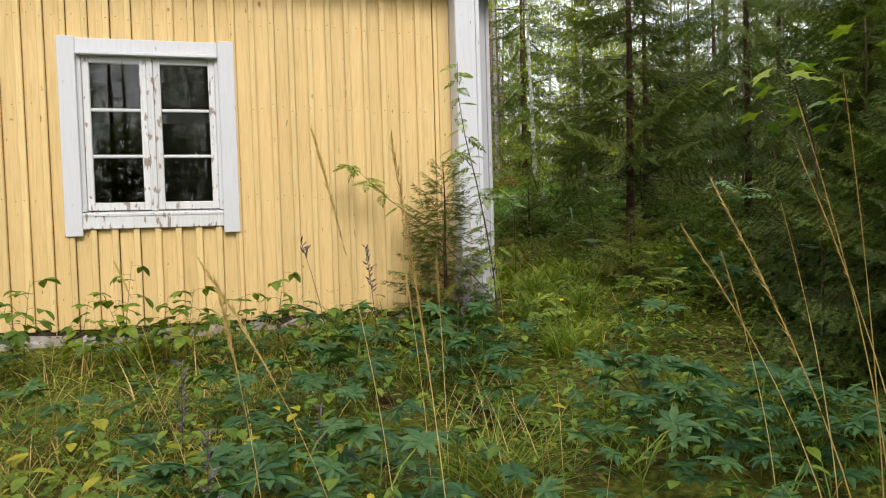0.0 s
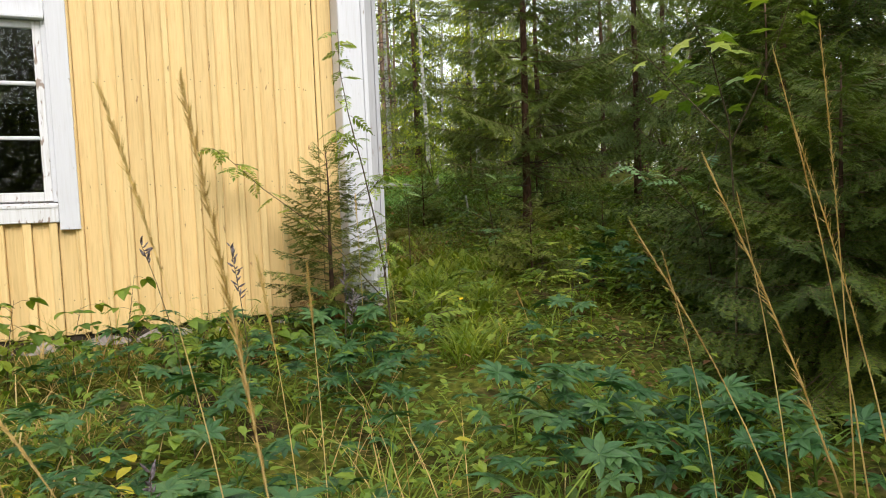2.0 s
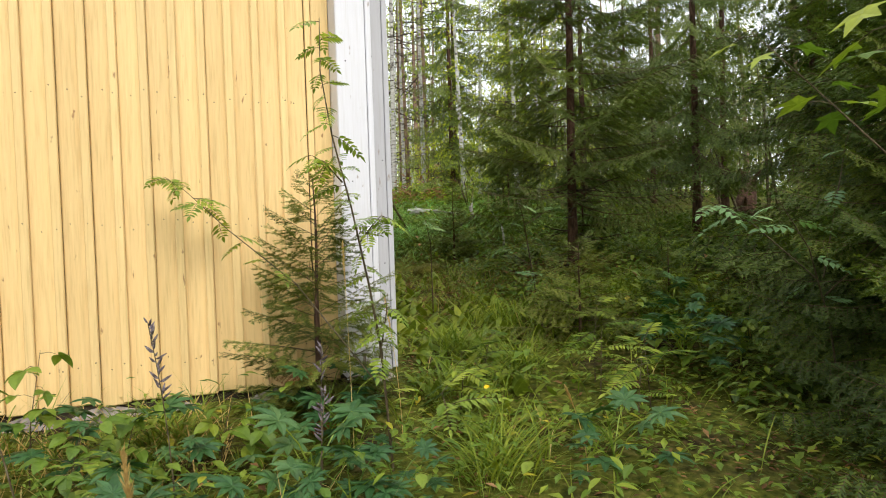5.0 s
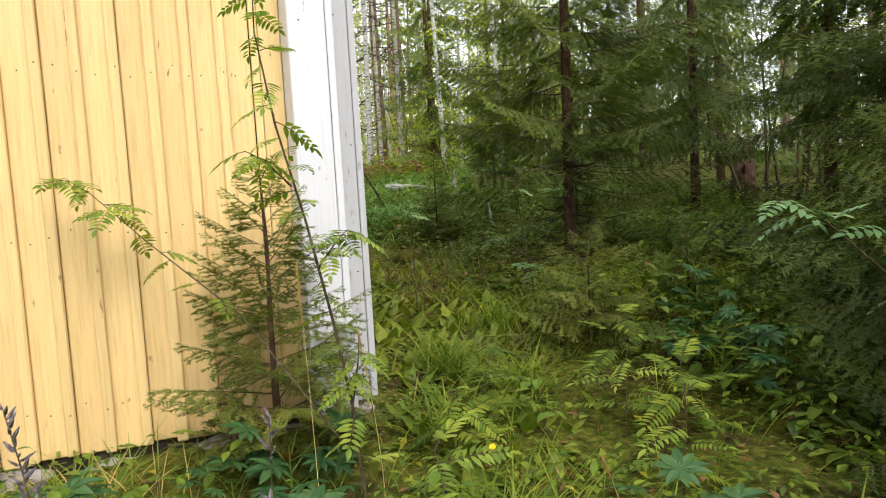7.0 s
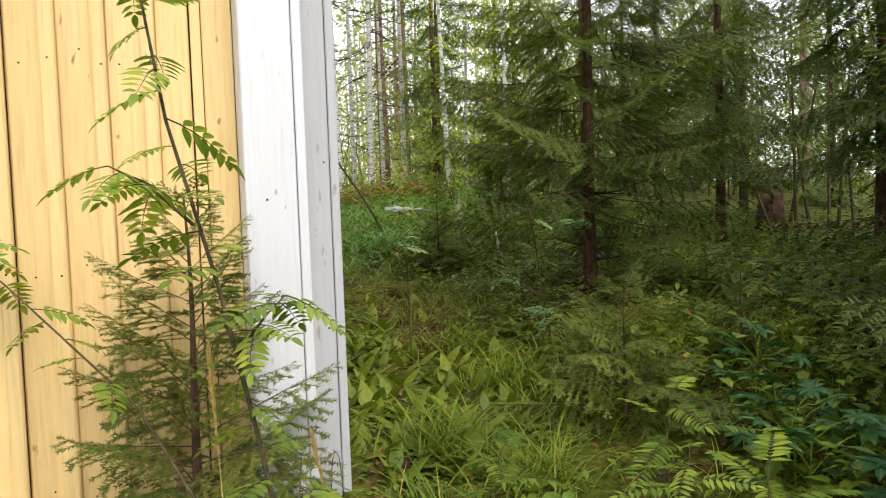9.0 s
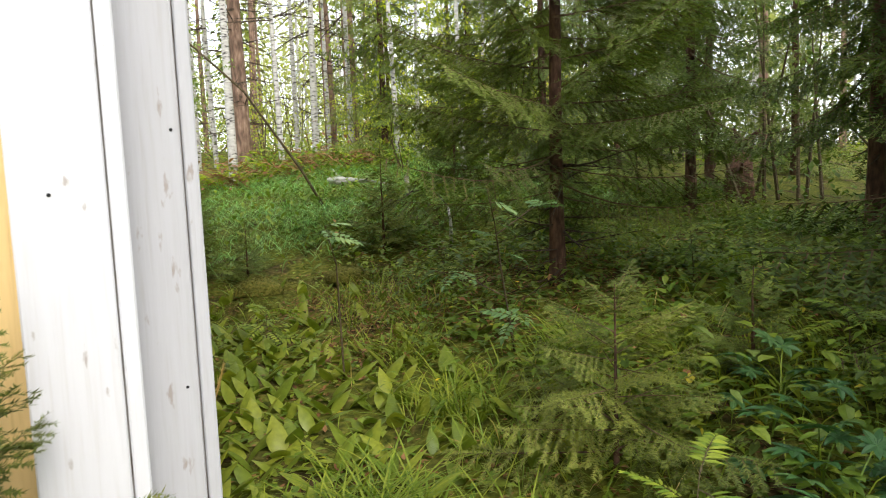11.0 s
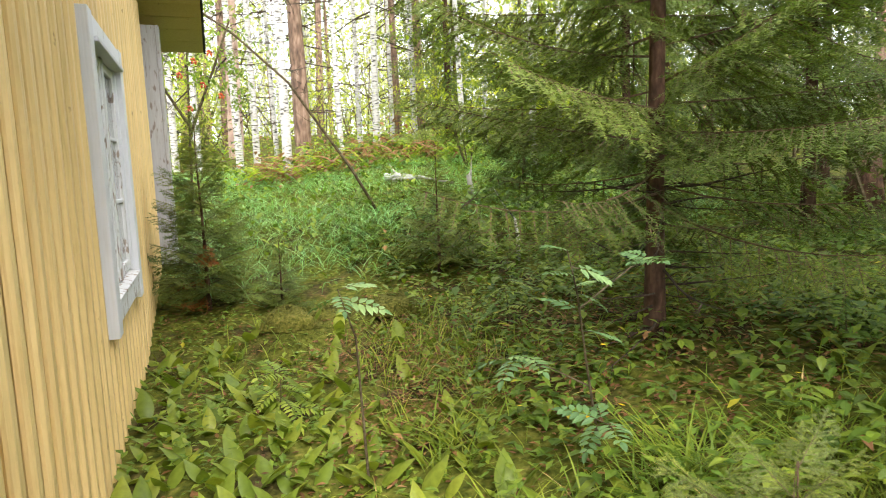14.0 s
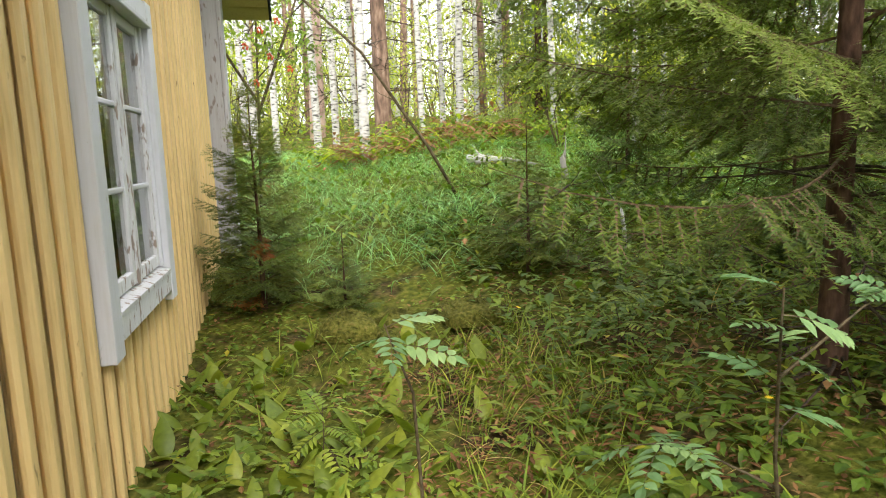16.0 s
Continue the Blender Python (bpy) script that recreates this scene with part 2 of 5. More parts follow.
def board(name, parent, mat, x0, x1, y0, y1, z0, z1, label="", bevel=0.004):
    c = Vector(((x0 + x1) / 2, (y0 + y1) / 2, (z0 + z1) / 2))
    s = block(x0 - c.x, x1 - c.x, y0 - c.y, y1 - c.y, z0 - c.z, z1 - c.z, bevel)
    return part(name, s.mesh(name, mat), parent, label, Matrix.Translation(c))


def tube(s, pts, radii, sides=6, cap=True):
    """A tapering round stem through pts."""
    pts = [Vector(p) for p in pts]
    k, prev = len(s.v), None
    for i, p in enumerate(pts):
        d = (pts[min(i + 1, len(pts) - 1)] - pts[max(i - 1, 0)]).normalized()
        a = d.orthogonal().normalized() if prev is None else (prev - d * prev.dot(d)).normalized()
        prev, b = a, d.cross(a)
        for j in range(sides):
            w = 2 * math.pi * j / sides
            s.v.append(p + (a * math.cos(w) + b * math.sin(w)) * radii[i])
    for i in range(len(pts) - 1):
        for j in range(sides):
            s.f.append((k + i * sides + j, k + i * sides + (j + 1) % sides, k + (i + 1) * sides + (j + 1) % sides, k + (i + 1) * sides + j))
    if cap:
        s.f.append(tuple(k + (len(pts) - 1) * sides + j for j in range(sides)))


def leaf(s, base, ahead, up, length, width, droop=0.3, fold=0.15, steps=3):
    """One leaf blade: pointed, folded along its rib, bending down towards the tip."""
    ahead, up = Vector(ahead).normalized(), Vector(up)
    side = ahead.cross(up).normalized()
    up = side.cross(ahead)
    p, d, k = Vector(base), ahead.copy(), len(s.v)
    s.v.append(p.copy())
    for i in range(1, steps):
        d = (d - up * droop / steps).normalized()
        p = p + d * length / steps
        w = width * 0.5 * math.sin(math.pi * (i / steps) ** 0.8)
        n = side.cross(d)
        s.v += [p - side * w + n * fold * w, p.copy(), p + side * w + n * fold * w]
    d = (d - up * droop / steps).normalized()
    s.v.append(p + d * length / steps)
    s.f += [(k, k + 2, k + 1), (k, k + 3, k + 2)]
    for i in range(steps - 2):
        a = k + 1 + 3 * i
        s.f += [(a, a + 1, a + 4, a + 3), (a + 1, a + 2, a + 5, a + 4)]
    a, e = k + 1 + 3 * (steps - 2), len(s.v) - 1
    s.f += [(a, a + 1, e), (a + 1, a + 2, e)]


rng = random.Random(11)
R = rng.uniform

# ---- ground ----
GY = [-60, -5.5, -2.5, -0.5, 0.5, 2, 4.2, 6, 9.3, 16, 30, 80]
GZ = [-2, -0.2, 0.05, 0.27, 0.43, 0.5, 0.56, 0.88, 1.4, 2.0, 3.0, 5.5]


def ground_z(x, y):
    w = min(1, max(0, (y + 1) / 2))
    z = float(np.interp(y, GY, GZ)) + w * min(0.4, max(0, 0.16 * (x - 1.0))) + (1 - w) * min(0.1, max(-0.2, 0.04 * x))
    z += 0.05 * noise.noise((x * 0.9, y * 0.9, 3.0)) + 0.025 * noise.noise((x * 2.7, y * 2.7, 8.0))
    for mx, my, mr, mh in ((0.97, 4.05, 0.36, 0.20), (1.75, 4.1, 0.42, 0.16), (1.1, 3.3, 0.5, 0.05), (2.2, 6.1, 0.7, 0.15)):
        q = ((x - mx) ** 2 + (y - my) ** 2) / mr ** 2
        if q < 4:
            z += mh * math.exp(-q * 1.6)
    return z


def axis(lo, hi, fine, ends):
    inner = list(np.arange(lo, hi + 1e-6, fine))
    return [-e + lo for e in reversed(ends)] + inner + [hi + e for e in ends]


gx = axis(-6.0, 8.0, 0.11, [0.5, 1.2, 2.5, 5, 9, 15, 25, 45, 90, 200, 600, 2000])
gy = axis(-8.0, 14.0, 0.11, [0.5, 1.2, 2.5, 5, 9, 15, 25, 45, 90, 200, 600, 2000])
gs = Soup()
gs.v = [(x, y, ground_z(x, y)) for y in gy for x in gx]
gs.f = [(j * len(gx) + i, j * len(gx) + i + 1, (j + 1) * len(gx) + i + 1, (j + 1) * len(gx) + i) for j in range(len(gy) - 1) for i in range(len(gx) - 1)]


def ground_material():
    m, n, l, b = material("mossy_ground")
    fine = noise_of(n, l, 22.0, 8.0, None, True)
    mid = noise_of(n, l, 2.6, 6.0, None, True)
    soil = ramp_of(n, [(0.3, (0.020, 0.014, 0.007)), (0.5, (0.055, 0.038, 0.018)), (0.7, (0.13, 0.085, 0.04))])
    moss = ramp_of(n, [(0.3, (0.040, 0.052, 0.008)), (0.55, (0.115, 0.125, 0.018)), (0.75, (0.22, 0.19, 0.045))])
    l.new(fine, soil.inputs[0])
    l.new(fine, moss.inputs[0])
    where = ramp_of(n, [(0.33, (0, 0, 0)), (0.50, (1, 1, 1))])
    l.new(mid, where.inputs[0])
    l.new(mixed(n, l, where.outputs[0], soil.outputs[0], moss.outputs[0]), b.inputs["Base Color"])
    b.inputs["Roughness"].default_value = 0.95
    b.inputs["Specular IOR Level"].default_value = 0.1
    bumped(n, l, b, fine, 1.0, 0.03)
    return m


tagged(new("ground", gs.mesh("ground", ground_material(), True)), "uneven mossy forest floor with bare leaf litter, sloping up", "ground", kind="structure")

# ---- house ----
ZS = 0.40                   # lower end of the cladding
EAVE = 3.12                 # underside of the roof at its lower ends
DEPTH = 6.65                # front wall to back wall
WEST = -7.2                 # far end of the house
PITCH = math.tan(radians(34))
RIDGE_Y = DEPTH / 2


def roof_z(y):
    """Underside of the roof boards."""
    return EAVE + (min(y + 0.22, DEPTH + 0.22 - y)) * PITCH


W1 = (-3.254, -1.996, 1.106, 2.606)      # casing of the front window: from, to, lower ends, top
W2 = (2.545, 3.802, 1.093, 2.603)        # casing of the gable window, along y


def rect_wall(name, label, a0, a1, top, holes, plane, thick, along_x, mat):
    """A solid wall with its opening cut through: built of butted pieces in one mesh."""
    s = Soup()
    cuts = sorted({a0, a1, *[h[0] for h in holes], *[h[1] for h in holes]} | ({RIDGE_Y} if not along_x else set()))
    for lo, hi in zip(cuts[:-1], cuts[1:]):
        hole = [h for h in holes if h[0] <= lo and hi <= h[1]]
        spans = [(0.0, None)] if not hole else [(0.0, hole[0][2]), (hole[0][3], None)]
        for z0, z1 in spans:
            tops = (z1, z1) if z1 else (top(lo), top(hi))
            q = [(lo, z0), (hi, z0), (hi, tops[1]), (lo, tops[0])]
            v = []
            for d in (0.0, thick):
                v += [(a, plane + d, z) if along_x else (plane - d, a, z) for a, z in q]
            f = [(0, 1, 2, 3), (7, 6, 5, 4), (0, 4, 5, 1), (1, 5, 6, 2), (2, 6, 7, 3), (3, 7, 4, 0)]
            s.add(v, f if along_x else [tuple(reversed(w)) for w in f])
    me = s.mesh(name, mat)
    return tagged(new(name, me), label, "wall", kind="structure")


hole1 = (W1[0] + 0.12, W1[1] - 0.12, W1[2] + 0.16, W1[3] - 0.10)
hole2 = (W2[0] + 0.12, W2[1] - 0.12, W2[2] + 0.16, W2[3] - 0.10)
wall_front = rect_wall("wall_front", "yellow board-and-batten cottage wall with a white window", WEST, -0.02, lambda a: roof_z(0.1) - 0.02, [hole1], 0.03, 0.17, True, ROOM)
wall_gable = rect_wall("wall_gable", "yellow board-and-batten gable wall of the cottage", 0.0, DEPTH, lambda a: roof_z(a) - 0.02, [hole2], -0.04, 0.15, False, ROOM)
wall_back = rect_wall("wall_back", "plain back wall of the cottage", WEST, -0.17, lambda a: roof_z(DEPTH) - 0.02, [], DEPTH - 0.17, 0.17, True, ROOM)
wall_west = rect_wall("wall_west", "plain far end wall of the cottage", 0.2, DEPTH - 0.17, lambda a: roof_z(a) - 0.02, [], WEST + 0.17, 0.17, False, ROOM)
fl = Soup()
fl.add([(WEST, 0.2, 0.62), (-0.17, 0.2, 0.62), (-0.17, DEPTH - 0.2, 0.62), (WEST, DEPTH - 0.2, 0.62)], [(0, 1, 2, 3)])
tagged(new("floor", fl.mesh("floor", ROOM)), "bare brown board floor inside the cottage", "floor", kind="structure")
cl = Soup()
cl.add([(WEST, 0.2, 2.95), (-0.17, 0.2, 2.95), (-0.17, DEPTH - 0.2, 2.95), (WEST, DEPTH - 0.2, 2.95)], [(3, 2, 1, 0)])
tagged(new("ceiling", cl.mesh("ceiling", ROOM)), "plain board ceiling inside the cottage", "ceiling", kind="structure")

# cladding: wide boards with narrow battens over their joints
STEP = 0.151


def clad(wall, joints, ends, along_x, win, top, BATTEN=0.046, proud=0.058, off=0.0, gap=0.006, thick=0.026, slit=0.0, slot=0.0):
    """Boards between the joints, a batten over each joint."""
    inner = (win[0] + 0.02, win[1] - 0.02, win[2] + 0.06, win[3] - 0.02)
    strips = [("board", lo + 0.002 + slot * (BATTEN / 2 + R(-0.006, -0.0005)), hi - 0.002 - slit * (R(0, 1) < 0.7), 0.004, thick) for lo, hi in zip(ends[:1] + joints, joints + ends[1:])]
    strips += [("batten", j - BATTEN / 2 + R(-0.003, 0.003), j + BATTEN / 2 + R(-0.003, 0.003), thick + 0.001 + gap * (R(0, 1) > 0.2) * R(0.5, 1.0), proud) for j in joints]
    for kind, lo, hi, d0, d1 in strips:
        lo, hi = max(lo, ends[0]), min(hi, ends[1])
        cuts = [lo] + [c for c in inner[:2] if lo + 0.006 < c < hi - 0.006] + [hi]
        for a, b in zip(cuts[:-1], cuts[1:]):
            z0 = ZS + R(-0.012, 0.010)
            z1 = min(top(a), top(b)) - 0.03
            spans = [(z0, z1)]
            if a >= inner[0] - 0.007 and b <= inner[1] + 0.007:
                spans = [(z0, inner[2] + R(-0.004, 0.0)), (inner[3], z1)]
            for b0, b1 in spans:
                if along_x:
                    board(kind, wall, YELLOW, a, b, 0.03 - d1, 0.03 - d0, b0, b1, bevel=0.006)
                else:
                    board(kind, wall, YELLOW, d0 + off, d1 + off, a, b, b0, b1, bevel=0.006 if kind == "board" else 0.015)


# windows
def casement_window(name, label, width, height):
    """Casing, frame, two three-pane casements. Local x along the wall, y inwards, z up from the lower ends of the casing."""
    w = empty(name, label, "window", kind="structure")
    board("casing", w, WHITE, 0, 0.122, -0.034, 0.026, 0, height, "white side casing board")
    board("casing", w, WHITE, width - 0.122, width, -0.034, 0.026, 0, height, "white side casing board")
    board("top_casing", w, WHITE, 0.124, width - 0.124, -0.032, 0.0, height - 0.118, height - 0.012, "white top casing board")
    board("drip_cap", w, WHITE, 0.126, width - 0.126, -0.052, 0.0, height - 0.136, height - 0.112)
    board("bottom_casing", w, WHITE_WORN, 0.124, width - 0.124, -0.030, 0.026, 0.052, 0.168, "flaking white bottom casing board")
    sill = Soup()
    sill.v = [(0.124, -0.036, 0.168), (width - 0.124, -0.036, 0.168), (width - 0.124, 0.10, 0.200), (0.124, 0.10, 0.200), (0.124, -0.036, 0.150), (width - 0.124, -0.036, 0.150), (width - 0.124, 0.10, 0.150), (0.124, 0.10, 0.150)]
    sill.f = [(0, 1, 2, 3), (7, 6, 5, 4), (0, 4, 5, 1), (1, 5, 6, 2), (2, 6, 7, 3), (3, 7, 4, 0)]
    part("sill", sill.mesh("sill", WHITE_WORN), w, "sloping sill with flaking white paint")
    x0, x1, z0, z1 = 0.122, width - 0.122, 0.185, height - 0.10
    for nm, a in (("frame_jamb", (x0, x0 + 0.03)), ("frame_jamb", (x1 - 0.03, x1))):
        board(nm, w, WHITE, a[0], a[1], -0.004, 0.11, z0, z1)
    board("frame_head", w, WHITE, x0 + 0.031, x1 - 0.031, -0.004, 0.11, z1 - 0.03, z1)
    mid = (x0 + x1) / 2
    board("mullion", w, WHITE_WORN, mid - 0.024, mid + 0.024, 0.002, 0.08, z0, z1 - 0.031, "white mullion with flaking paint")
    for lo, hi in ((x0 + 0.032, mid - 0.026), (mid + 0.026, x1 - 0.032)):
        pivot = Matrix.Translation((lo, 0.010, 0))
        sash = empty("sash", "", "")
        sash.parent = w
        sash.matrix_basis = pivot
        wd, b0, b1 = hi - lo, z0 + 0.008, z1 - 0.036
        st = 0.048
        board("stile", sash, WHITE_WORN, 0, st, 0, 0.035, b0, b1)
        board("stile", sash, WHITE_WORN, wd - st, wd, 0, 0.035, b0, b1)
        board("rail", sash, WHITE_WORN, st + 0.001, wd - st - 0.001, 0.001, 0.034, b0, b0 + 0.06)
        board("rail", sash, WHITE, st + 0.001, wd - st - 0.001, 0.001, 0.034, b1 - 0.05, b1)
        ph = (b1 - 0.05 - b0 - 0.06) / 3
        for k in range(3):
            p0 = b0 + 0.06 + k * ph
            if k:
                board("muntin", sash, WHITE, st + 0.001, wd - st - 0.001, 0.004, 0.030, p0 - 0.012, p0 + 0.012, bevel=0.005)
            g = board("pane", sash, GLASS, st + 0.0005, wd - st - 0.0005, 0.016, 0.019, p0 + 0.002, p0 + ph - 0.002, bevel=0.0004)
            g.visible_shadow = False
    return w


win1 = casement_window("window_1", "white two-casement window with three panes a side and flaking paint", W1[1] - W1[0], W1[3] - W1[2])
win1.matrix_basis = pose(W1[0], -0.012, W1[2])
win2 = casement_window("window_2", "white gable window with six panes and weathered sill", W2[1] - W2[0], W2[3] - W2[2])
win2.matrix_basis = pose(0.026, W2[0], W2[2], 0, 0, 90)
# boxed log ends at the two corners that show
def corner_box(name, label, x0, x1, y0, y1, z0, z1, face, WHITE=WHITE):
    """White boards round the log ends. face: the side that looks outwards, 'front' or 'side'."""
    c = empty(name, label, "corner board", kind="structure")
    board("core", c, GREY_WOOD, x0 + 0.024, x1 - 0.024, y0 + 0.024, y1 - 0.024, z0 + 0.02, z1 - 0.01, "grey log ends")
    e = 0.034
    if face == "front":
        board("face_board", c, WHITE, x0, x1 - e - 0.004, y0, y0 + 0.023, z0, z1, "white face board grey with rot at its foot")
        board("edge_board", c, WHITE, x1 - e, x1, y0 + 0.002, y1, z0 + 0.012, z1)
        board("inner_board", c, WHITE, x0, x0 + 0.023, y0 + 0.024, y1, z0 + 0.01, z1)
        board("rotten_foot", c, GREY_WOOD, x0 + 0.004, x1 - e - 0.008, y0 - 0.002, y0 + 0.02, z0 - 0.004, z0 + 0.03, "grey rotten foot of the board")
        for k in range(5):
            board("rot_patch", c, GREY_WOOD, x0 + 0.075 + 0.02 * k, x0 + 0.094 + 0.02 * k, y0 - 0.0012, y0 + 0.01, z0 + 0.03, z0 + 0.06 + 0.03 * ((k * 7) % 4), "grey weathered wood where the paint is gone", 0.001)
    else:
        board("face_board", c, WHITE, x0 + 0.002, x1 - e - 0.004, y0, y0 + 0.023, z0, z1, "greyish white recessed board")
        board("edge_board", c, WHITE, x1 - e, x1, y0 + 0.002, y1, z0 + 0.01, z1)
        board("back_board", c, WHITE, x0 + 0.002, x1 - e - 0.004, y1 - 0.023, y1, z0, z1)
    return c


corner_box("corner_post", "white boxed log ends at the front corner", -0.212, 0.0, -0.198, 0.028, 0.431, EAVE + 0.02, "front")
corner_box("corner_post", "white boxed log ends on the gable side", -0.035, 0.169, 0.046, 0.262, 0.420, roof_z(0.1), "side", WHITE_SHADED)
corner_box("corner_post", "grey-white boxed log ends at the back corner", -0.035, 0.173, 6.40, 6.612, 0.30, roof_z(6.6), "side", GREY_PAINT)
clad(wall_front, [-0.4975 - STEP * k for k in range(33, -1, -1)], [-5.60, -0.361], True, W1, lambda a: EAVE + 0.14, slot=1.0)
board("filler", wall_front, YELLOW, -0.357, -0.322, 0.0, 0.026, ZS, EAVE + 0.11)
board("board", wall_front, YELLOW, -0.319, -0.215, 0.0, 0.026, ZS, EAVE + 0.11)
clad(wall_gable, [0.36 + STEP * k for k in range(40)], [0.266, 6.396], False, W2, roof_z, 0.064, 0.060, -0.042, 0.012, 0.016, 0.042)

# foundation of rough stones
foundation = empty("foundation", "low foundation of rough grey stones under the cladding", "foundation", kind="structure")


def stone_mesh(seed, sx, sy, sz):
    bm = bmesh.new()
    bmesh.ops.create_icosphere(bm, subdivisions=2, radius=1.0)
    for v in bm.verts:
        k = max(abs(v.co.x), abs(v.co.y), abs(v.co.z))
        v.co = v.co.lerp(v.co / k, 0.6)
        v.co *= 1 + 0.16 * noise.noise(v.co * 1.7 + Vector((seed * 3.1, 0, 0)))
        v.co = Vector((v.co.x * sx, v.co.y * sy, v.co.z * sz))
    me = bpy.data.meshes.new("stone")
    bm.to_mesh(me)
    bm.free()
    me.materials.append(STONE)
    return me


at = -5.2
while at < -0.1:
    wd = R(0.22, 0.5)
    part("stone", stone_mesh(at, wd * 0.52, 0.17, 0.21), foundation, "", pose(at + wd / 2, 0.135 + R(-0.015, 0.02), 0.205 + R(-0.02, 0.01)))
    at += wd * 0.97
at = 0.2
while at < 6.5:
    wd = R(0.22, 0.5)
    part("stone", stone_mesh(at, 0.15, wd * 0.52, 0.2), foundation, "", pose(-0.13 + R(-0.015, 0.015), at + wd / 2, 0.26 + R(-0.02, 0.02)))
    at += wd * 0.97
inner = Soup()
inner.add(*(lambda b: (b.v, b.f))(block(WEST, -0.2, 0.24, DEPTH - 0.1, -0.3, 0.38)))
part("core", inner.mesh("core", STONE), foundation)

# roof with its verge boards
roof = empty("roof", "felted gable roof with yellowish boarded underside", "roof", kind="structure")
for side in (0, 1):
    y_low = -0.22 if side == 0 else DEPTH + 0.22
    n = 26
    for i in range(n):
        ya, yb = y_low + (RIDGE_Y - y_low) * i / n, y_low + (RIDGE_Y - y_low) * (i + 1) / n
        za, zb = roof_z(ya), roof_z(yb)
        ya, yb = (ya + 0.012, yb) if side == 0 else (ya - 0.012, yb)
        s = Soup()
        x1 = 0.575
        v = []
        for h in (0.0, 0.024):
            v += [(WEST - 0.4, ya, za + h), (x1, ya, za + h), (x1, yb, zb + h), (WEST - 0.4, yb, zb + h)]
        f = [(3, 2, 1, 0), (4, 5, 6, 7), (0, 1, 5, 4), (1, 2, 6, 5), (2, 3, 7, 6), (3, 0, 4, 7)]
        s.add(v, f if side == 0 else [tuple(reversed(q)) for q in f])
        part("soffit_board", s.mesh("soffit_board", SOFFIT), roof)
    s = Soup()
    v = []
    for h in (0.03, 0.05):
        v += [(WEST - 0.4, y_low - (0.02 if side == 0 else -0.02), roof_z(y_low) + h - 0.012), (0.59, y_low - (0.02 if side == 0 else -0.02), roof_z(y_low) + h - 0.012), (0.59, RIDGE_Y, roof_z(RIDGE_Y) + h), (WEST - 0.4, RIDGE_Y, roof_z(RIDGE_Y) + h)]
    s.add(v, [(3, 2, 1, 0), (4, 5, 6, 7), (0, 1, 5, 4), (1, 2, 6, 5), (2, 3, 7, 6), (3, 0, 4, 7)])
    part("felt", s.mesh("felt", BLACK_EDGE), roof, "black roofing felt")
    s = Soup()
    v = []
    for xx in (0.577, 0.600):
        v += [(xx, y_low, roof_z(y_low) - 0.005), (xx, RIDGE_Y, roof_z(RIDGE_Y) - 0.005), (xx, RIDGE_Y, roof_z(RIDGE_Y) + 0.13), (xx, y_low, roof_z(y_low) + 0.13)]
    s.add(v, [(3, 2, 1, 0), (4, 5, 6, 7), (0, 1, 5, 4), (1, 2, 6, 5), (2, 3, 7, 6), (3, 0, 4, 7)])
    part("bargeboard", s.mesh("bargeboard", BLACK_EDGE), roof, "dark bargeboard")

# nail heads in rows on the front wall
nl = Soup()
nl.v = [(0.0035 * math.cos(i * math.tau / 6), -0.0015 if k else 0.0, 0.0035 * math.sin(i * math.tau / 6)) for k in (0, 1) for i in range(6)]
nl.f = [tuple(range(11, 5, -1))] + [(i, (i + 1) % 6, 6 + (i + 1) % 6, 6 + i) for i in range(6)]
NAIL = nl.mesh("nail", BLACK_EDGE)
for k in range(26):
    for z in (0.62, 1.38, 2.10, 2.75):
        x = -0.4975 - STEP * k
        if W1[0] - 0.05 < x + 0.07 and x < W1[1] + 0.05 and W1[2] - 0.05 < z < W1[3] + 0.05:
            continue
        part("nail", NAIL, wall_front, "", pose(x + R(-0.008, 0.008), -0.028, z + R(-0.03, 0.03)))
        part("nail", NAIL, wall_front, "", pose(x + 0.075 + R(-0.02, 0.02), 0.004, z + R(-0.03, 0.03)))
for x, y, zs in ((-0.14, -0.1985, (0.9, 1.6, 2.3)), (0.08, 0.0455, (1.1, 1.75, 2.4))):
    for z in zs:
        part("nail", NAIL, wall_front, "", pose(x + R(-0.03, 0.03), y, z) @ Matrix.Scale(1.2, 4))

wire = Soup()
tube(wire, [(0.085, 0.040, 0.40), (0.083, 0.036, 0.50), (0.092, 0.034, 0.58), (0.106, 0.034, 0.61), (0.120, 0.034, 0.58), (0.128, 0.036, 0.48), (0.132, 0.040, 0.34)], [0.0016] * 7, 5)
tagged(new("wire_loop", wire.mesh("wire_loop", BLACK_EDGE, True)), "thin dark wire loop hanging on the white corner post", "wire")

# ---- plants ----
PATH = [Vector((r[1], r[2])) for r in ROWS]


def clear(x, y):
    """Distance in plan from the line walked."""
    p = Vector((x, y))
    best = 99
    for a, b in zip(PATH[:-1], PATH[1:]):
        d = b - a
        k = min(1, max(0, (p - a).dot(d) / max(d.length_squared, 1e-9)))
        best = min(best, (p - a - d * k).length)
    return best


def indoors(x, y, gap=0.0):
    return WEST - gap < x < 0.02 + gap and 0.0 - gap < y < DEPTH + gap


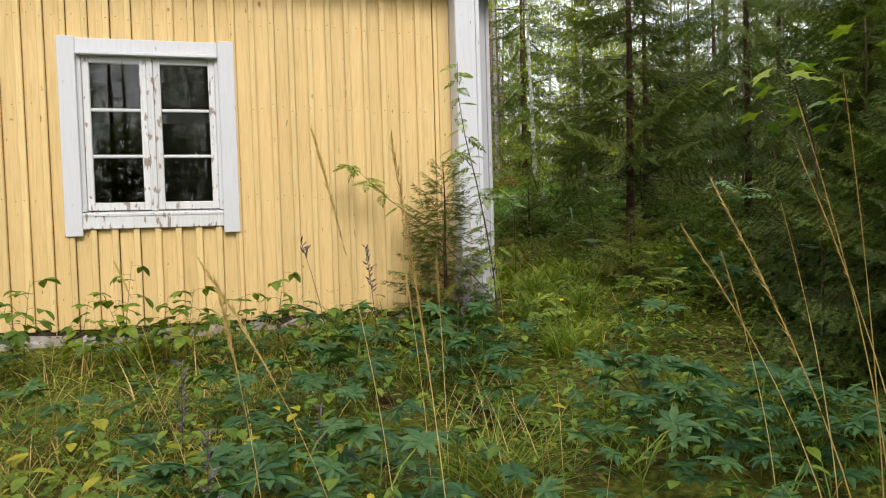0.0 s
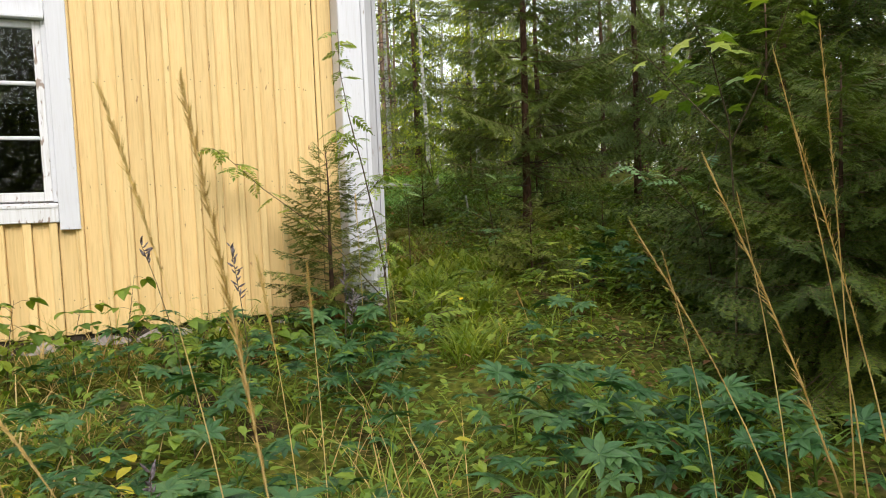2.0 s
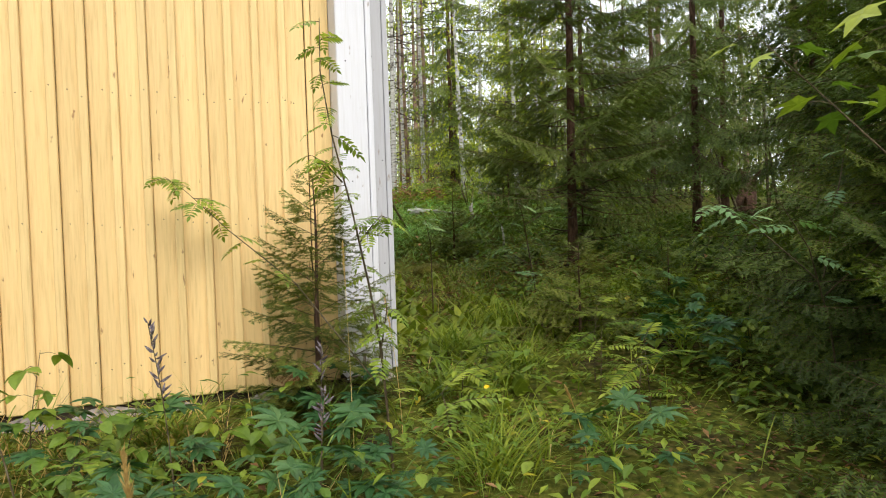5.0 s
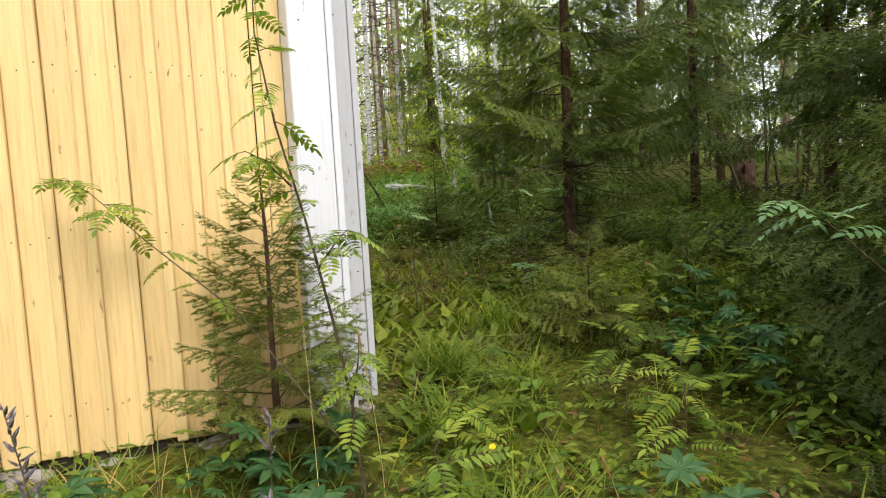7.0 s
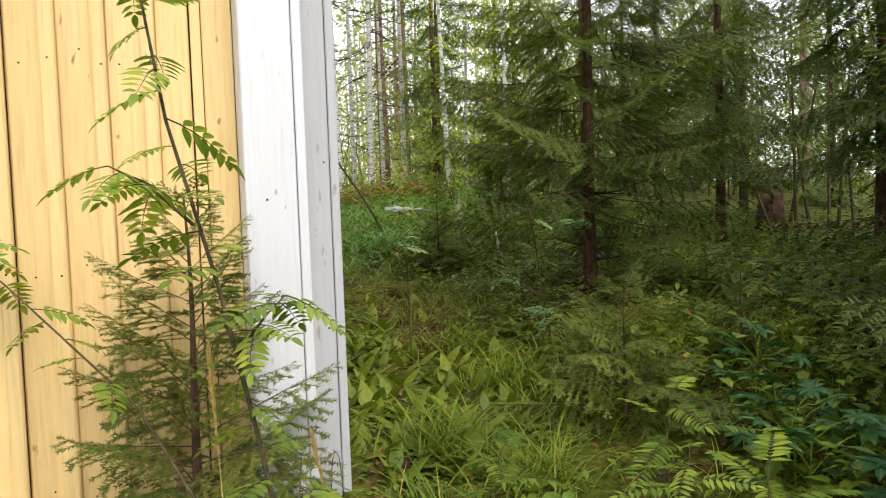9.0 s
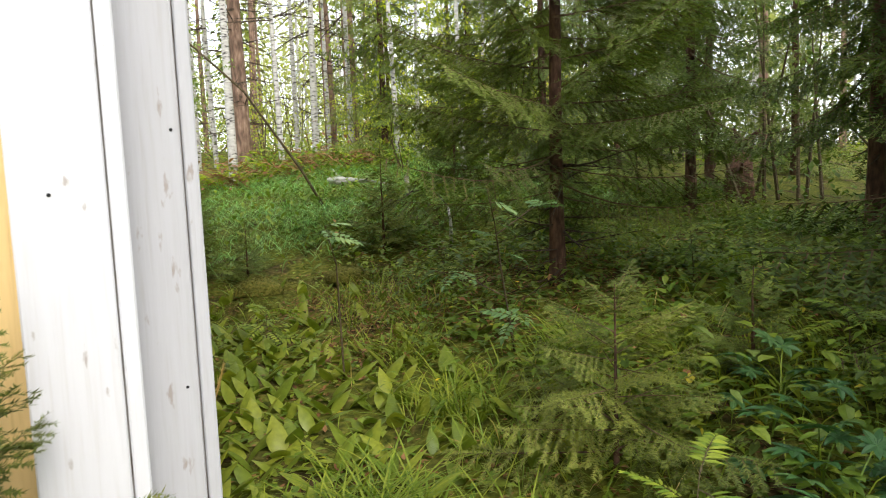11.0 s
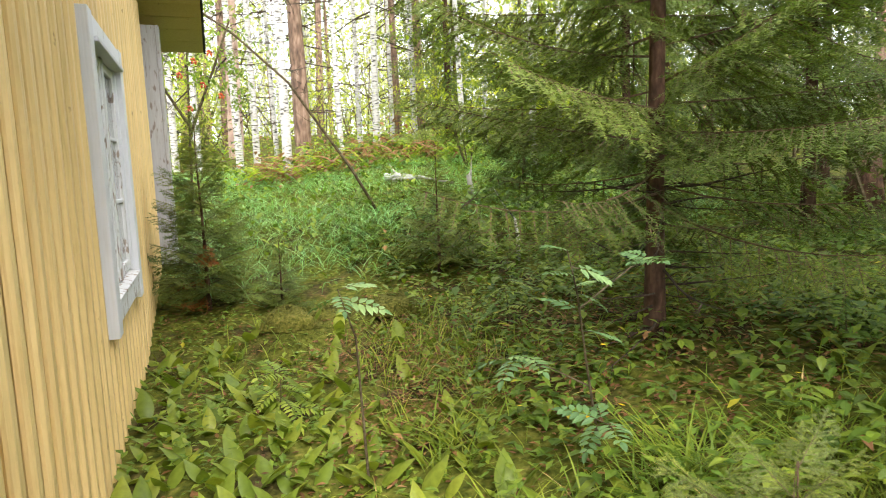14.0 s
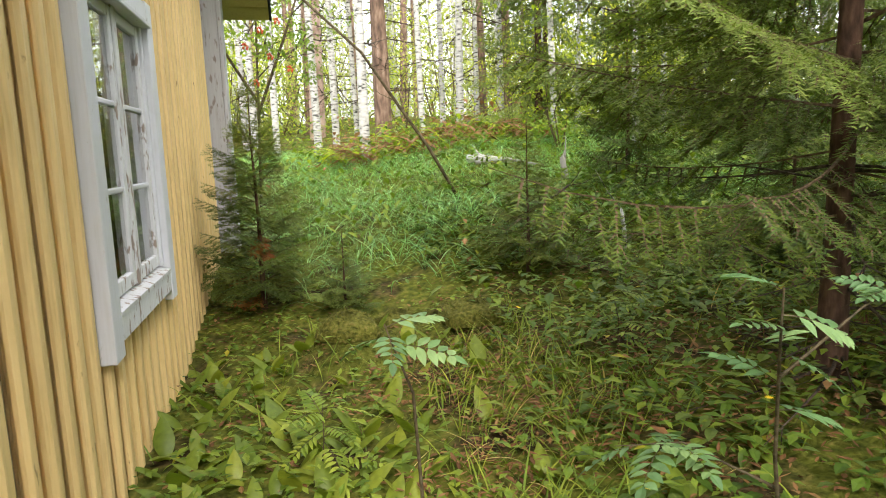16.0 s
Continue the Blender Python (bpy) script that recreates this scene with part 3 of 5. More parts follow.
class Mixed:
    """Two or more soups in one mesh, each with its own material."""

    def __init__(self, **mats):
        self.mats = mats
        self.soups = {k: Soup() for k in mats}

    def __getitem__(self, k):
        return self.soups[k]

    def mesh(self, name, smooth=()):
        v, f, mi, sm = [], [], [], []
        for i, (k, s) in enumerate(self.soups.items()):
            o = len(v)
            v += [tuple(p) for p in s.v]
            f += [tuple(a + o for a in q) for q in s.f]
            mi += [i] * len(s.f)
            sm += [k in smooth] * len(s.f)
        me = bpy.data.meshes.new(name)
        me.from_pydata(v, [], f)
        for m in self.mats.values():
            me.materials.append(m)
        me.polygons.foreach_set("material_index", mi)
        me.polygons.foreach_set("use_smooth", sm)
        me.update()
        return me


def needle_twig(s, bark, a, b, needle, gap, fat=0.13):
    """A twig from a to b, set with needles on both sides."""
    a, b = Vector(a), Vector(b)
    d = (b - a)
    ln = d.length
    d.normalize()
    side = d.cross(Vector((0, 0, 1)))
    side = side.normalized() if side.length > 1e-3 else Vector((1, 0, 0))
    up = side.cross(d)
    bark.add([a + side * 0.003, a - side * 0.003, b], [(0, 1, 2)])
    n = max(2, int(ln / gap))
    for i in range(n):
        p = a.lerp(b, (i + 0.5) / n)
        for w in (-1, 1):
            dirn = (d * R(0.35, 0.9) + side * w * R(0.6, 1.0) + up * R(-0.35, 0.6)).normalized()
            q = dirn.cross(up)
            q = q.normalized() * needle * fat
            base = p + up * R(-0.002, 0.004)
            s.add([base - q, base + q, base + dirn * needle * R(0.8, 1.2)], [(0, 1, 2)])


def spruce_branch(name, mat, droop, twigs, needle, gap, seed, bare=0.1, ratio=0.42, fat=0.13, fork=0.085, thick=0.007, hang=0.0):
    """A branch one metre long along x: axis, side twigs in a flat spray, twigs of the twigs."""
    rng.seed(seed)
    m = Mixed(bark=TWIG_BROWN, needle=mat)
    axis = [Vector((t, 0.03 * math.sin(3 * t + seed), -droop * t * (1.1 - t * 0.75))) for t in [i / 6 for i in range(7)]]
    tube(m["bark"], axis, [thick * (1 - 0.85 * i / 6) for i in range(7)], 4)

    def on_axis(t):
        k = min(5, int(t * 6))
        return axis[k].lerp(axis[k + 1], t * 6 - k)
    for i in range(twigs):
        t = bare + (1 - bare) * (i + R(0, 0.6)) / twigs
        if t > 0.98:
            continue
        p = on_axis(t)
        w = 1 if i % 2 else -1
        ln = ratio * (1 - t) ** 0.75 * R(0.75, 1.1) + 0.05
        d = Vector((R(0.55, 0.9), w * R(0.75, 1.0), R(-0.45, 0.02) - droop * 0.5 - hang)).normalized()
        e = p + d * ln
        e.z -= 0.22 * ln
        needle_twig(m["needle"], m["bark"], p, e, needle, gap, fat)
        for j in range(int(ln / fork)):
            u = R(0.2, 0.9)
            q = p.lerp(e, u)
            w2 = 1 if j % 2 else -1
            d2 = (d + Vector((-d.y, d.x, 0)) * w2 * R(0.6, 1.0) + Vector((0, 0, R(-0.5, 0.0)))).normalized()
            needle_twig(m["needle"], m["bark"], q, q + d2 * ln * R(0.25, 0.5) * (1.1 - u * 0.6), needle, gap, fat)
    needle_twig(m["needle"], m["bark"], on_axis(0.6), axis[-1] + Vector((0.03, 0, 0.01)), needle, gap, fat)
    return m.mesh(name)


FULL = [spruce_branch("branch", NEEDLES, 0.10 + 0.10 * k, 58, 0.019, 0.0078, 21 + k, 0.10, 0.31, 0.13, 0.056, 0.0055, 0.16) for k in range(3)]
# low boughs of the tall spruce: darker needle colour stands in for shade there
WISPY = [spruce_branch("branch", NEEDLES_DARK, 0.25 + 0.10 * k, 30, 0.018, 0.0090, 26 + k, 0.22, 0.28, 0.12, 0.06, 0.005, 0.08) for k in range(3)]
DENSE = [spruce_branch("branch", NEEDLES_DARK, 0.40, 36, 0.032, 0.015, 31 + k, 0.06, 0.38, 0.17, 0.08, 0.006, 0.2) for k in range(2)]
YOUNG = [spruce_branch("branch", NEEDLES, 0.02, 30, 0.046, 0.021, 41 + k, 0.04, 0.46, 0.15) for k in range(2)]
SPARSE = [spruce_branch("branch", NEEDLES, 0.42, 30, 0.036, 0.019, 61 + k, 0.10, 0.34, 0.17, 0.085, 0.006, 0.3) for k in range(2)]


CORNER = [spruce_branch("branch", NEEDLES_OLIVE, -0.10 + 0.08 * k, 18, 0.040, 0.0115, 71 + k, 0.12, 0.48, 0.155, 0.11) for k in range(3)]
THIN = [spruce_branch("branch", NEEDLES_OLIVE, -0.08 + 0.10 * k, 20, 0.034, 0.0105, 76 + k, 0.10, 0.46, 0.125, 0.10) for k in range(2)]
BROWN = spruce_branch("brown_bough", AUTUMN, 0.15, 24, 0.05, 0.024, 66, 0.05, 0.4, 0.15)


def dead_branch(name, seed):
    rng.seed(seed)
    s = Soup()
    axis = [Vector((t, 0.05 * math.sin(4 * t + seed), -0.10 * t + 0.10 * t * t)) for t in [i / 5 for i in range(6)]]
    tube(s, axis, [0.011 * (1 - 0.85 * i / 5) for i in range(6)], 4)
    for i in range(9):
        ring = 4 * (1 + i % 4)
        p = sum((s.v[ring + j] for j in range(4)), Vector()) / 4
        tip = p + Vector((R(0.08, 0.2), R(-1, 1) * R(0.1, 0.25), R(-0.08, 0.08)))
        k, mid, side = len(s.v), p.lerp(tip, 0.45) + Vector((0, 0, R(-0.012, 0.012))), i % 4
        s.v += [mid + Vector((0, 0.0022, 0)), mid + Vector((0, -0.0013, 0.002)), mid + Vector((0, -0.0013, -0.002)), tip]
        b = [ring + side, ring + (side + 1) % 4, ring + (side + 2) % 4]
        for j in range(3):
            s.f += [(b[j], b[(j + 1) % 3], k + (j + 1) % 3, k + j), (k + j, k + (j + 1) % 3, k + 3)]
    return s.mesh(name, DARK_TWIG)


DEAD = [dead_branch("dead_branch", 70 + k) for k in range(2)]


def trunk_mesh(name, mat, height, radius, lean=0.0, sides=12, seed=0, flare=1.35, steps=12):
    s = Soup()
    pts, rad = [], []
    for i in range(steps + 1):
        t = i / steps
        pts.append((lean * height * t + 0.02 * height * noise.noise((t * 2, seed, 0)) * t, 0.02 * height * noise.noise((t * 2, seed, 5)) * t, height * t - (0.12 if i == 0 else 0)))
        rad.append(radius * (1 - 0.86 * t) * (flare if i == 0 else 1 + (flare - 1) * math.exp(-t * height * 3.0)) * (1 + 0.05 * noise.noise((t * 9, seed, 2))))
    tube(s, pts, rad, sides)
    return s.mesh(name, mat, True), [Vector(p) for p in pts]


def spruce(x, y, height, radius, reach, label, branches, count, low=0.25, pitch=0.0, dead=0, name="spruce", group="", seed=0, power=0.8, sink=0.0, brown=0, rise=1.0, lower=None, below=0.0):
    """Trunk with whorls of drooping branches, longest below."""
    rng.seed(1000 + seed)
    tree = empty(name, label, "tree" if height > 2.6 else "young tree", group, pose(x, y, ground_z(x, y) - sink))
    me, pts = trunk_mesh("trunk", BARK, height, radius, 0.0, 10, seed)
    part("trunk", me, tree)

    def at(z):
        k = min(len(pts) - 2, int(z / height * (len(pts) - 1)))
        return pts[k].lerp(pts[k + 1], z / height * (len(pts) - 1) - k)
    for i in range(dead):
        z = R(0.1, low + 0.3)
        part("dead_branch", DEAD[i % 2], tree, "bare dead branch", Matrix.Translation(at(z)) @ pose(0, 0, 0, R(-40, 40), R(-8, 14), R(0, 360)) @ Matrix.Scale(reach * R(0.25, 0.55), 4))
    for i in range(count):
        t = (i + R(0, 0.8)) / count
        z = low + (height * 0.97 - low) * t ** rise
        ln = reach * max(0.10, (1 - z / height)) ** power * R(0.8, 1.12)
        a = i * 137.5 + R(-25, 25)
        tilt = pitch + 14 * (1 - z / height) - 24 * (z / height)
        kinds = lower if z < below else branches
        part("branch", kinds[i % len(kinds)], tree, "", Matrix.Translation(at(z)) @ pose(0, 0, 0, R(-14, 14), 0, a) @ pose(0, 0, 0, 0, tilt + R(-6, 6), 0) @ Matrix.Scale(ln, 4))
    for i in range(brown):
        z = R(0.08, 0.55) * height * 0.7
        part("brown_bough", BROWN, tree, "bough with dead orange needles", Matrix.Translation(at(z)) @ pose(0, 0, 0, R(-14, 14), R(-5, 20), R(150, 330)) @ Matrix.Scale(reach * R(0.3, 0.5), 4))
    return tree


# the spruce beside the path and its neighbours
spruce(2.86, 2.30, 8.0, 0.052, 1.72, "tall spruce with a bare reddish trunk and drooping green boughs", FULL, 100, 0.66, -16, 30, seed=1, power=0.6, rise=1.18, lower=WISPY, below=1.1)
spruce(-0.41, -0.40, 1.36, 0.020, 0.58, "young spruce pressed against the white cottage corner", CORNER, 50, 0.10, -18, 10, name="young_spruce", seed=2, power=0.5, brown=4)
spruce(0.44, 5.0, 1.62, 0.018, 0.62, "slender young spruce beside the gable wall", YOUNG[:1] + THIN[:1], 72, 0.10, -22, 8, name="young_spruce", seed=3, power=0.62, brown=6)
spruce(1.62, 0.20, 0.74, 0.010, 0.68, "pale bushy little spruce among the undergrowth", THIN, 30, 0.08, -10, 0, name="young_spruce", seed=4, power=0.6)
spruce(2.40, 4.72, 1.15, 0.014, 0.50, "thin half-bare spruce sapling in the grass", CORNER, 52, 0.12, -14, 5, name="young_spruce", seed=5)
spruce(1.02, 4.80, 0.62, 0.010, 0.36, "tiny spruce seedling in the moss", YOUNG, 30, 0.04, -18, 0, name="young_spruce", seed=6)
spruce(2.38, -1.72, 2.3, 0.026, 0.98, "dense dark young spruce with boughs down to the ground", DENSE, 100, 0.06, -8, 6, name="young_spruce", seed=7, power=0.55)
spruce(1.55, -2.85, 1.7, 0.024, 1.0, "dense dark young spruce sweeping the ground", DENSE, 90, 0.05, -6, 4, name="young_spruce", seed=14, power=0.5)
spruce(3.2, -1.2, 4.6, 0.04, 1.30, "bushy dark spruce with low boughs", DENSE + YOUNG[:1], 84, 0.1, -4, 2, seed=8, power=0.6)
spruce(4.4, -0.45, 8.0, 0.07, 1.9, "large dark spruce with boughs down to the ground", DENSE + FULL[:1], 120, 0.3, 2, 4, rise=1.3, seed=9, power=0.6)
spruce(6.0, 1.9, 8.5, 0.07, 1.8, "dark spruce standing in the undergrowth", DENSE, 56, 1.2, 4, 6, seed=10, power=0.6)
spruce(2.55, 0.35, 0.55, 0.010, 0.40, "little spruce seedling in the undergrowth", YOUNG, 28, 0.04, -16, 0, name="young_spruce", seed=11)
spruce(4.0, 3.9, 1.5, 0.016, 0.7, "small spruce under the trees", DENSE, 50, 0.08, -12, 2, name="young_spruce", seed=12)
spruce(4.1, 6.4, 2.2, 0.022, 0.8, "small spruce at the edge of the grass", DENSE, 54, 0.1, -10, 2, name="young_spruce", seed=13)
# the last four stand out of view, added to shade the right foreground
FAR_AND_SHADE_SPRUCES = [(6.6, 4.6, 9), (7.4, 1.2, 9), (6.4, 7.6, 8), (8.8, 6.3, 10), (6.6, -2.4, 7), (10.5, 3.4, 10), (9.6, 9.5, 9), (12.4, 7.4, 11), (10.5, -0.8, 10), (13.5, 12.5, 10), (11.0, 12.5, 9), (15.0, 4.0, 11), (4.9, -3.4, 6), (5.1, 11.6, 9), (6.8, 15.6, 10), (7.9, 13.0, 9), (9.8, 17.8, 11), (6.3, -0.6, 9), (8.2, -1.2, 9), (3.8, -3.0, 7), (3.4, -4.4, 5), (5.2, -5.6, 6), (2.8, -6.6, 6), (1.9, -8.0, 6)]
for k, (x, y, h) in enumerate(FAR_AND_SHADE_SPRUCES):
    spruce(x, y, h, 0.07, 1.75, "slim forest spruce with thin drooping boughs", SPARSE, 64, 0.4 if k % 3 else 1.2, 6, 4, group="spruces in the wood", seed=20 + k, power=0.6)


# ---- broad-leaved young trees ----
def pinnate(name, mat, length, pairs, leaflet, width, seed, serr=False):
    """A rowan or fern-like leaf: a rib along x with paired leaflets."""
    rng.seed(seed)
    m = Mixed(rib=ROWAN_STEM, leaf=mat)
    rib = [Vector((length * t, 0, 0.14 * length * t - 0.30 * length * t * t)) for t in [i / 5 for i in range(6)]]
    tube(m["rib"], rib, [0.0022 * (1 - 0.7 * i / 5) for i in range(6)], 3)
    for i in range(pairs):
        t = 0.24 + 0.72 * i / max(1, pairs - 1)
        k = min(4, int(t * 5))
        p = rib[k].lerp(rib[k + 1], t * 5 - k)
        for w in (-1, 1):
            leaf(m["leaf"], p, (R(0.35, 0.6), w, R(-0.12, 0.12)), (0, 0, 1), leaflet * R(0.85, 1.1) * (0.75 + 0.5 * math.sin(math.pi * min(1, t + 0.1))), width, 0.35, 0.2, 4)
    leaf(m["leaf"], rib[-1], (1, 0, -0.3), (0, 0, 1), leaflet, width, 0.3, 0.2, 4)
    return m.mesh(name)


ROWAN_LEAF = [pinnate("leaf", ROWAN, 0.150, 6, 0.050, 0.020, 80 + k) for k in range(3)]
BLUE_LEAF = [pinnate("leaf", ROWAN_SHADED, 0.20, 5, 0.070, 0.034, 84 + k) for k in range(2)]


def trifoliate(name, mat, size, seed):
    """Three or five broad pointed leaflets at the end of a stalk along x."""
    rng.seed(seed)
    m = Mixed(rib=ROWAN_STEM, leaf=mat)
    tube(m["rib"], [(0, 0, 0), (size * 0.5, 0, size * 0.2), (size, 0, size * 0.15)], [0.0018, 0.0015, 0.001], 3)
    for a, k in ((0, 1.15), (1.25, 0.9), (-1.25, 0.9)):
        leaf(m["leaf"], (size, 0, size * 0.15), (math.cos(a), math.sin(a), R(-0.2, 0.15)), (0, 0, 1), size * k, size * k * 0.62, R(0.4, 0.9), 0.25, 5)
    return m.mesh(name)


TRIPLE_LEAF = [trifoliate("leaf", HERB, 0.095, 95 + k) for k in range(3)]
FERN_LEAF = [pinnate("leaf", HERB, 0.30, 12, 0.060, 0.018, 88 + k) for k in range(2)]
PALE_FERN = [pinnate("leaf", ROWAN, 0.24, 8, 0.055, 0.019, 92 + k) for k in range(2)]


def sapling(name, label, stems, leaves, per, category="sapling", seed=0, start=0.3, scale=1.0, radius=0.007, sag=4, group=""):
    """Thin stems (lists of points in the world) with leaves along them."""
    rng.seed(2000 + seed)
    o = Vector(stems[0][0])
    p0 = empty(name, label, category, group, Matrix.Translation(o))
    for n, st in enumerate(stems):
        s = Soup()
        pts = [Vector(p) - o for p in st]
        r = radius * (1.0 if n == 0 else 0.6)
        tube(s, pts, [r * (1 - 0.75 * i / (len(pts) - 1)) for i in range(len(pts))], 5)
        part("stem", s.mesh("stem", ROWAN_STEM, True), p0)
        for i in range(per[n]):
            t = start + (1 - start) * (i + R(0.2, 0.8)) / per[n] if n == 0 else R(0.3, 1.0)
            f = t * (len(pts) - 1)
            k = min(len(pts) - 2, int(f))
            p = pts[k].lerp(pts[k + 1], f - k)
            part("leaf", leaves[i % len(leaves)], p0, "", Matrix.Translation(p) @ pose(0, 0, 0, R(-25, 25), R(sag - 28, sag + 16), i * 137.5 + R(-30, 30)) @ Matrix.Scale(scale * R(0.7, 1.15), 4))
    return p0


def g3(x, y, dz=0.0):
    return (x, y, ground_z(x, y) + dz)


sapling("rowan", "slender young rowan with pale green pinnate leaves before the cottage corner",
        [[g3(-0.20, -1.10, -0.05), (-0.24, -1.10, 0.75), (-0.29, -1.12, 1.05), (-0.36, -1.13, 1.40), (-0.44, -1.15, 1.72), (-0.48, -1.14, 2.0), (-0.47, -1.11, 2.24)],
         [(-0.27, -1.06, 0.62), (-0.55, -0.64, 1.05), (-0.85, -0.37, 1.33), (-1.06, -0.27, 1.55), (-1.15, -0.24, 1.62)],
         [(-0.25, -1.10, 0.72), (-0.22, -1.13, 0.92), (-0.21, -1.13, 1.02)],
         [(-0.33, -1.12, 1.25), (-0.27, -1.14, 1.33), (-0.23, -1.15, 1.37)],
         [(-0.40, -1.14, 1.52), (-0.48, -1.18, 1.60), (-0.54, -1.2, 1.63)]],
        ROWAN_LEAF, [34, 17, 8, 8, 8], "young tree", 1, 0.10, 0.86, sag=20)
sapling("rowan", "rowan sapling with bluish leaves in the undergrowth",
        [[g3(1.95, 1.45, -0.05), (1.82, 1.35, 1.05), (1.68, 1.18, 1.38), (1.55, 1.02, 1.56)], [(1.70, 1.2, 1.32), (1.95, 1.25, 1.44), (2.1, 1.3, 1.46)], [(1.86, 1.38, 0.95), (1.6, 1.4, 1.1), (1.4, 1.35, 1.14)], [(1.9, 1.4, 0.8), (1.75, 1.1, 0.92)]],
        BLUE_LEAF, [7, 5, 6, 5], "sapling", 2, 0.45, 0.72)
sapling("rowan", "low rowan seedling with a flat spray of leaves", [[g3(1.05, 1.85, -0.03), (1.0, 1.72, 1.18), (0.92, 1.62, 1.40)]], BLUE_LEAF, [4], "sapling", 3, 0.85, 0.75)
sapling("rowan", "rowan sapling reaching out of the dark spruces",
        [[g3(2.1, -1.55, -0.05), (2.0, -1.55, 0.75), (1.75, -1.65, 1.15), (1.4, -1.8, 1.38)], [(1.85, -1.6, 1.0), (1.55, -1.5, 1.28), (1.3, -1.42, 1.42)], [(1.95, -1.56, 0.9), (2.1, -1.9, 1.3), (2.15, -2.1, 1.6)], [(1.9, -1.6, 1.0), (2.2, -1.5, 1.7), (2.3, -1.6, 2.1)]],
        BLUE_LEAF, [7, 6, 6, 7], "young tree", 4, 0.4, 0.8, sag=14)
for k, (x, y, h) in enumerate([(0.32, -0.62, 0.34), (0.12, -0.95, 0.28), (0.62, -0.35, 0.32), (1.15, -0.75, 0.42), (1.35, -0.95, 0.40), (1.0, -1.3, 0.45), (1.28, -0.5, 0.5), (3.3, 0.9, 0.4), (3.0, 0.2, 0.4), (2.3, 3.1, 0.35), (3.5, 1.6, 0.45), (0.75, 2.6, 0.3)]):
    sapling("fern", "low pale fern with feathered fronds", [[g3(x, y, -0.03), g3(x + R(-0.03, 0.03), y, h * 0.5), g3(x + R(-0.05, 0.05), y, h)]], PALE_FERN if k % 2 else FERN_LEAF, [9], "fern", 10 + k, 0.25, 1.0, 0.004, group="ferns in the undergrowth")
for k, (x, y, h) in enumerate([(-3.35, -0.75, 0.70), (-2.75, -0.70, 0.78), (-2.35, -0.8, 0.60), (-1.75, -0.65, 0.62), (-2.05, -0.62, 0.45), (-1.35, -0.8, 0.40), (-3.05, -0.6, 0.5), (-2.55, -0.55, 0.5), (-3.7, -0.7, 0.55), (-1.55, -1.0, 0.38), (-0.95, -0.75, 0.34)]):
    sapling("wild_raspberry", "leafy herb stem growing against the yellow wall", [[g3(x, y, -0.03), g3(x + 0.02, y, h * 0.5), g3(x + 0.07, y, h)], [g3(x, y, h * 0.3), g3(x + R(-0.2, 0.2), y - 0.1, h * 0.75)]], TRIPLE_LEAF, [9, 6], "herb", 30 + k, 0.3, 1.0, 0.004, 8, group="herbs along the wall")


# ---- the little maple among the spruces ----
def maple_leaf(seed):
    """A five-lobed blade, cupped and drooping, on a short stalk along x."""
    rng.seed(seed)
    m = Mixed(stalk=ROWAN_STEM, leaf=HERB)
    tube(m["stalk"], [(0, 0, 0), (0.03, 0, 0.012), (0.06, 0, 0.01)], [0.0014, 0.0012, 0.001], 3)
    rim = []
    for i in range(11):
        a = math.radians(-140 + 28 * i)
        d = (0.075 if i % 2 else 0.038) * (0.75 + 0.3 * math.cos(a)) * R(0.92, 1.08)
        rim.append((0.075 + d * math.cos(a), d * math.sin(a), 0.01 - 2.2 * d * d + R(-0.003, 0.003)))
    s_ = m["leaf"]
    s_.add([(0.06, 0, 0.01), (0.085, 0, 0.006)] + rim, [(1, 2 + i, 3 + i) for i in range(10)] + [(0, 2, 1), (0, 1, 12)])
    return m.mesh("leaf")


MAPLE_LEAF = [maple_leaf(960 + k) for k in range(3)]
sapling("maple", "young maple with lobed green leaves reaching out of the spruces",
        [[g3(1.32, -2.40, -0.05), (1.25, -2.48, 0.9), (1.08, -2.60, 1.5), (0.85, -2.72, 1.78), (0.58, -2.88, 1.88)], [(1.1, -2.58, 1.42), (0.95, -2.35, 1.75), (0.82, -2.2, 1.98)], [(1.12, -2.57, 1.4), (1.15, -2.8, 1.8), (1.05, -3.0, 2.05)]],
        MAPLE_LEAF, [11, 7, 7], "young tree", 5, 0.55, 1.3, sag=24)


# ---- lupins ----
def lupin_leaf(seed):
    rng.seed(seed)
    m = Mixed(stalk=HERB, leaf=LUPIN)
    tube(m["stalk"], [(0, 0, 0), (0.10, 0, 0.06), (0.20, 0, 0.075)], [0.003, 0.0025, 0.002], 3)
    n = rng.choice((8, 9, 10))
    for i in range(n):
        a = math.radians(-150 + 300 * i / (n - 1) + R(-6, 6))
        ln = 0.085 * (0.75 + 0.35 * math.cos(a * 0.6)) * R(0.85, 1.15)
        leaf(m["leaf"], (0.20, 0, 0.075), (math.cos(a), math.sin(a), R(0.0, 0.28)), (0, 0, 1), ln, 0.030, R(0.3, 0.7), 0.3, 4)
    return m.mesh("leaf")


LUPIN_LEAF = [lupin_leaf(100 + k) for k in range(4)]


def lupin_stem(seed):
    s = Soup()
    tube(s, [(0, 0, -0.04), (0.01, 0.005, 0.14), (0.015, -0.01, 0.30)], [0.006, 0.005, 0.003], 4)
    return s.mesh("stem", HERB)


LUPIN_STEM = lupin_stem(1)


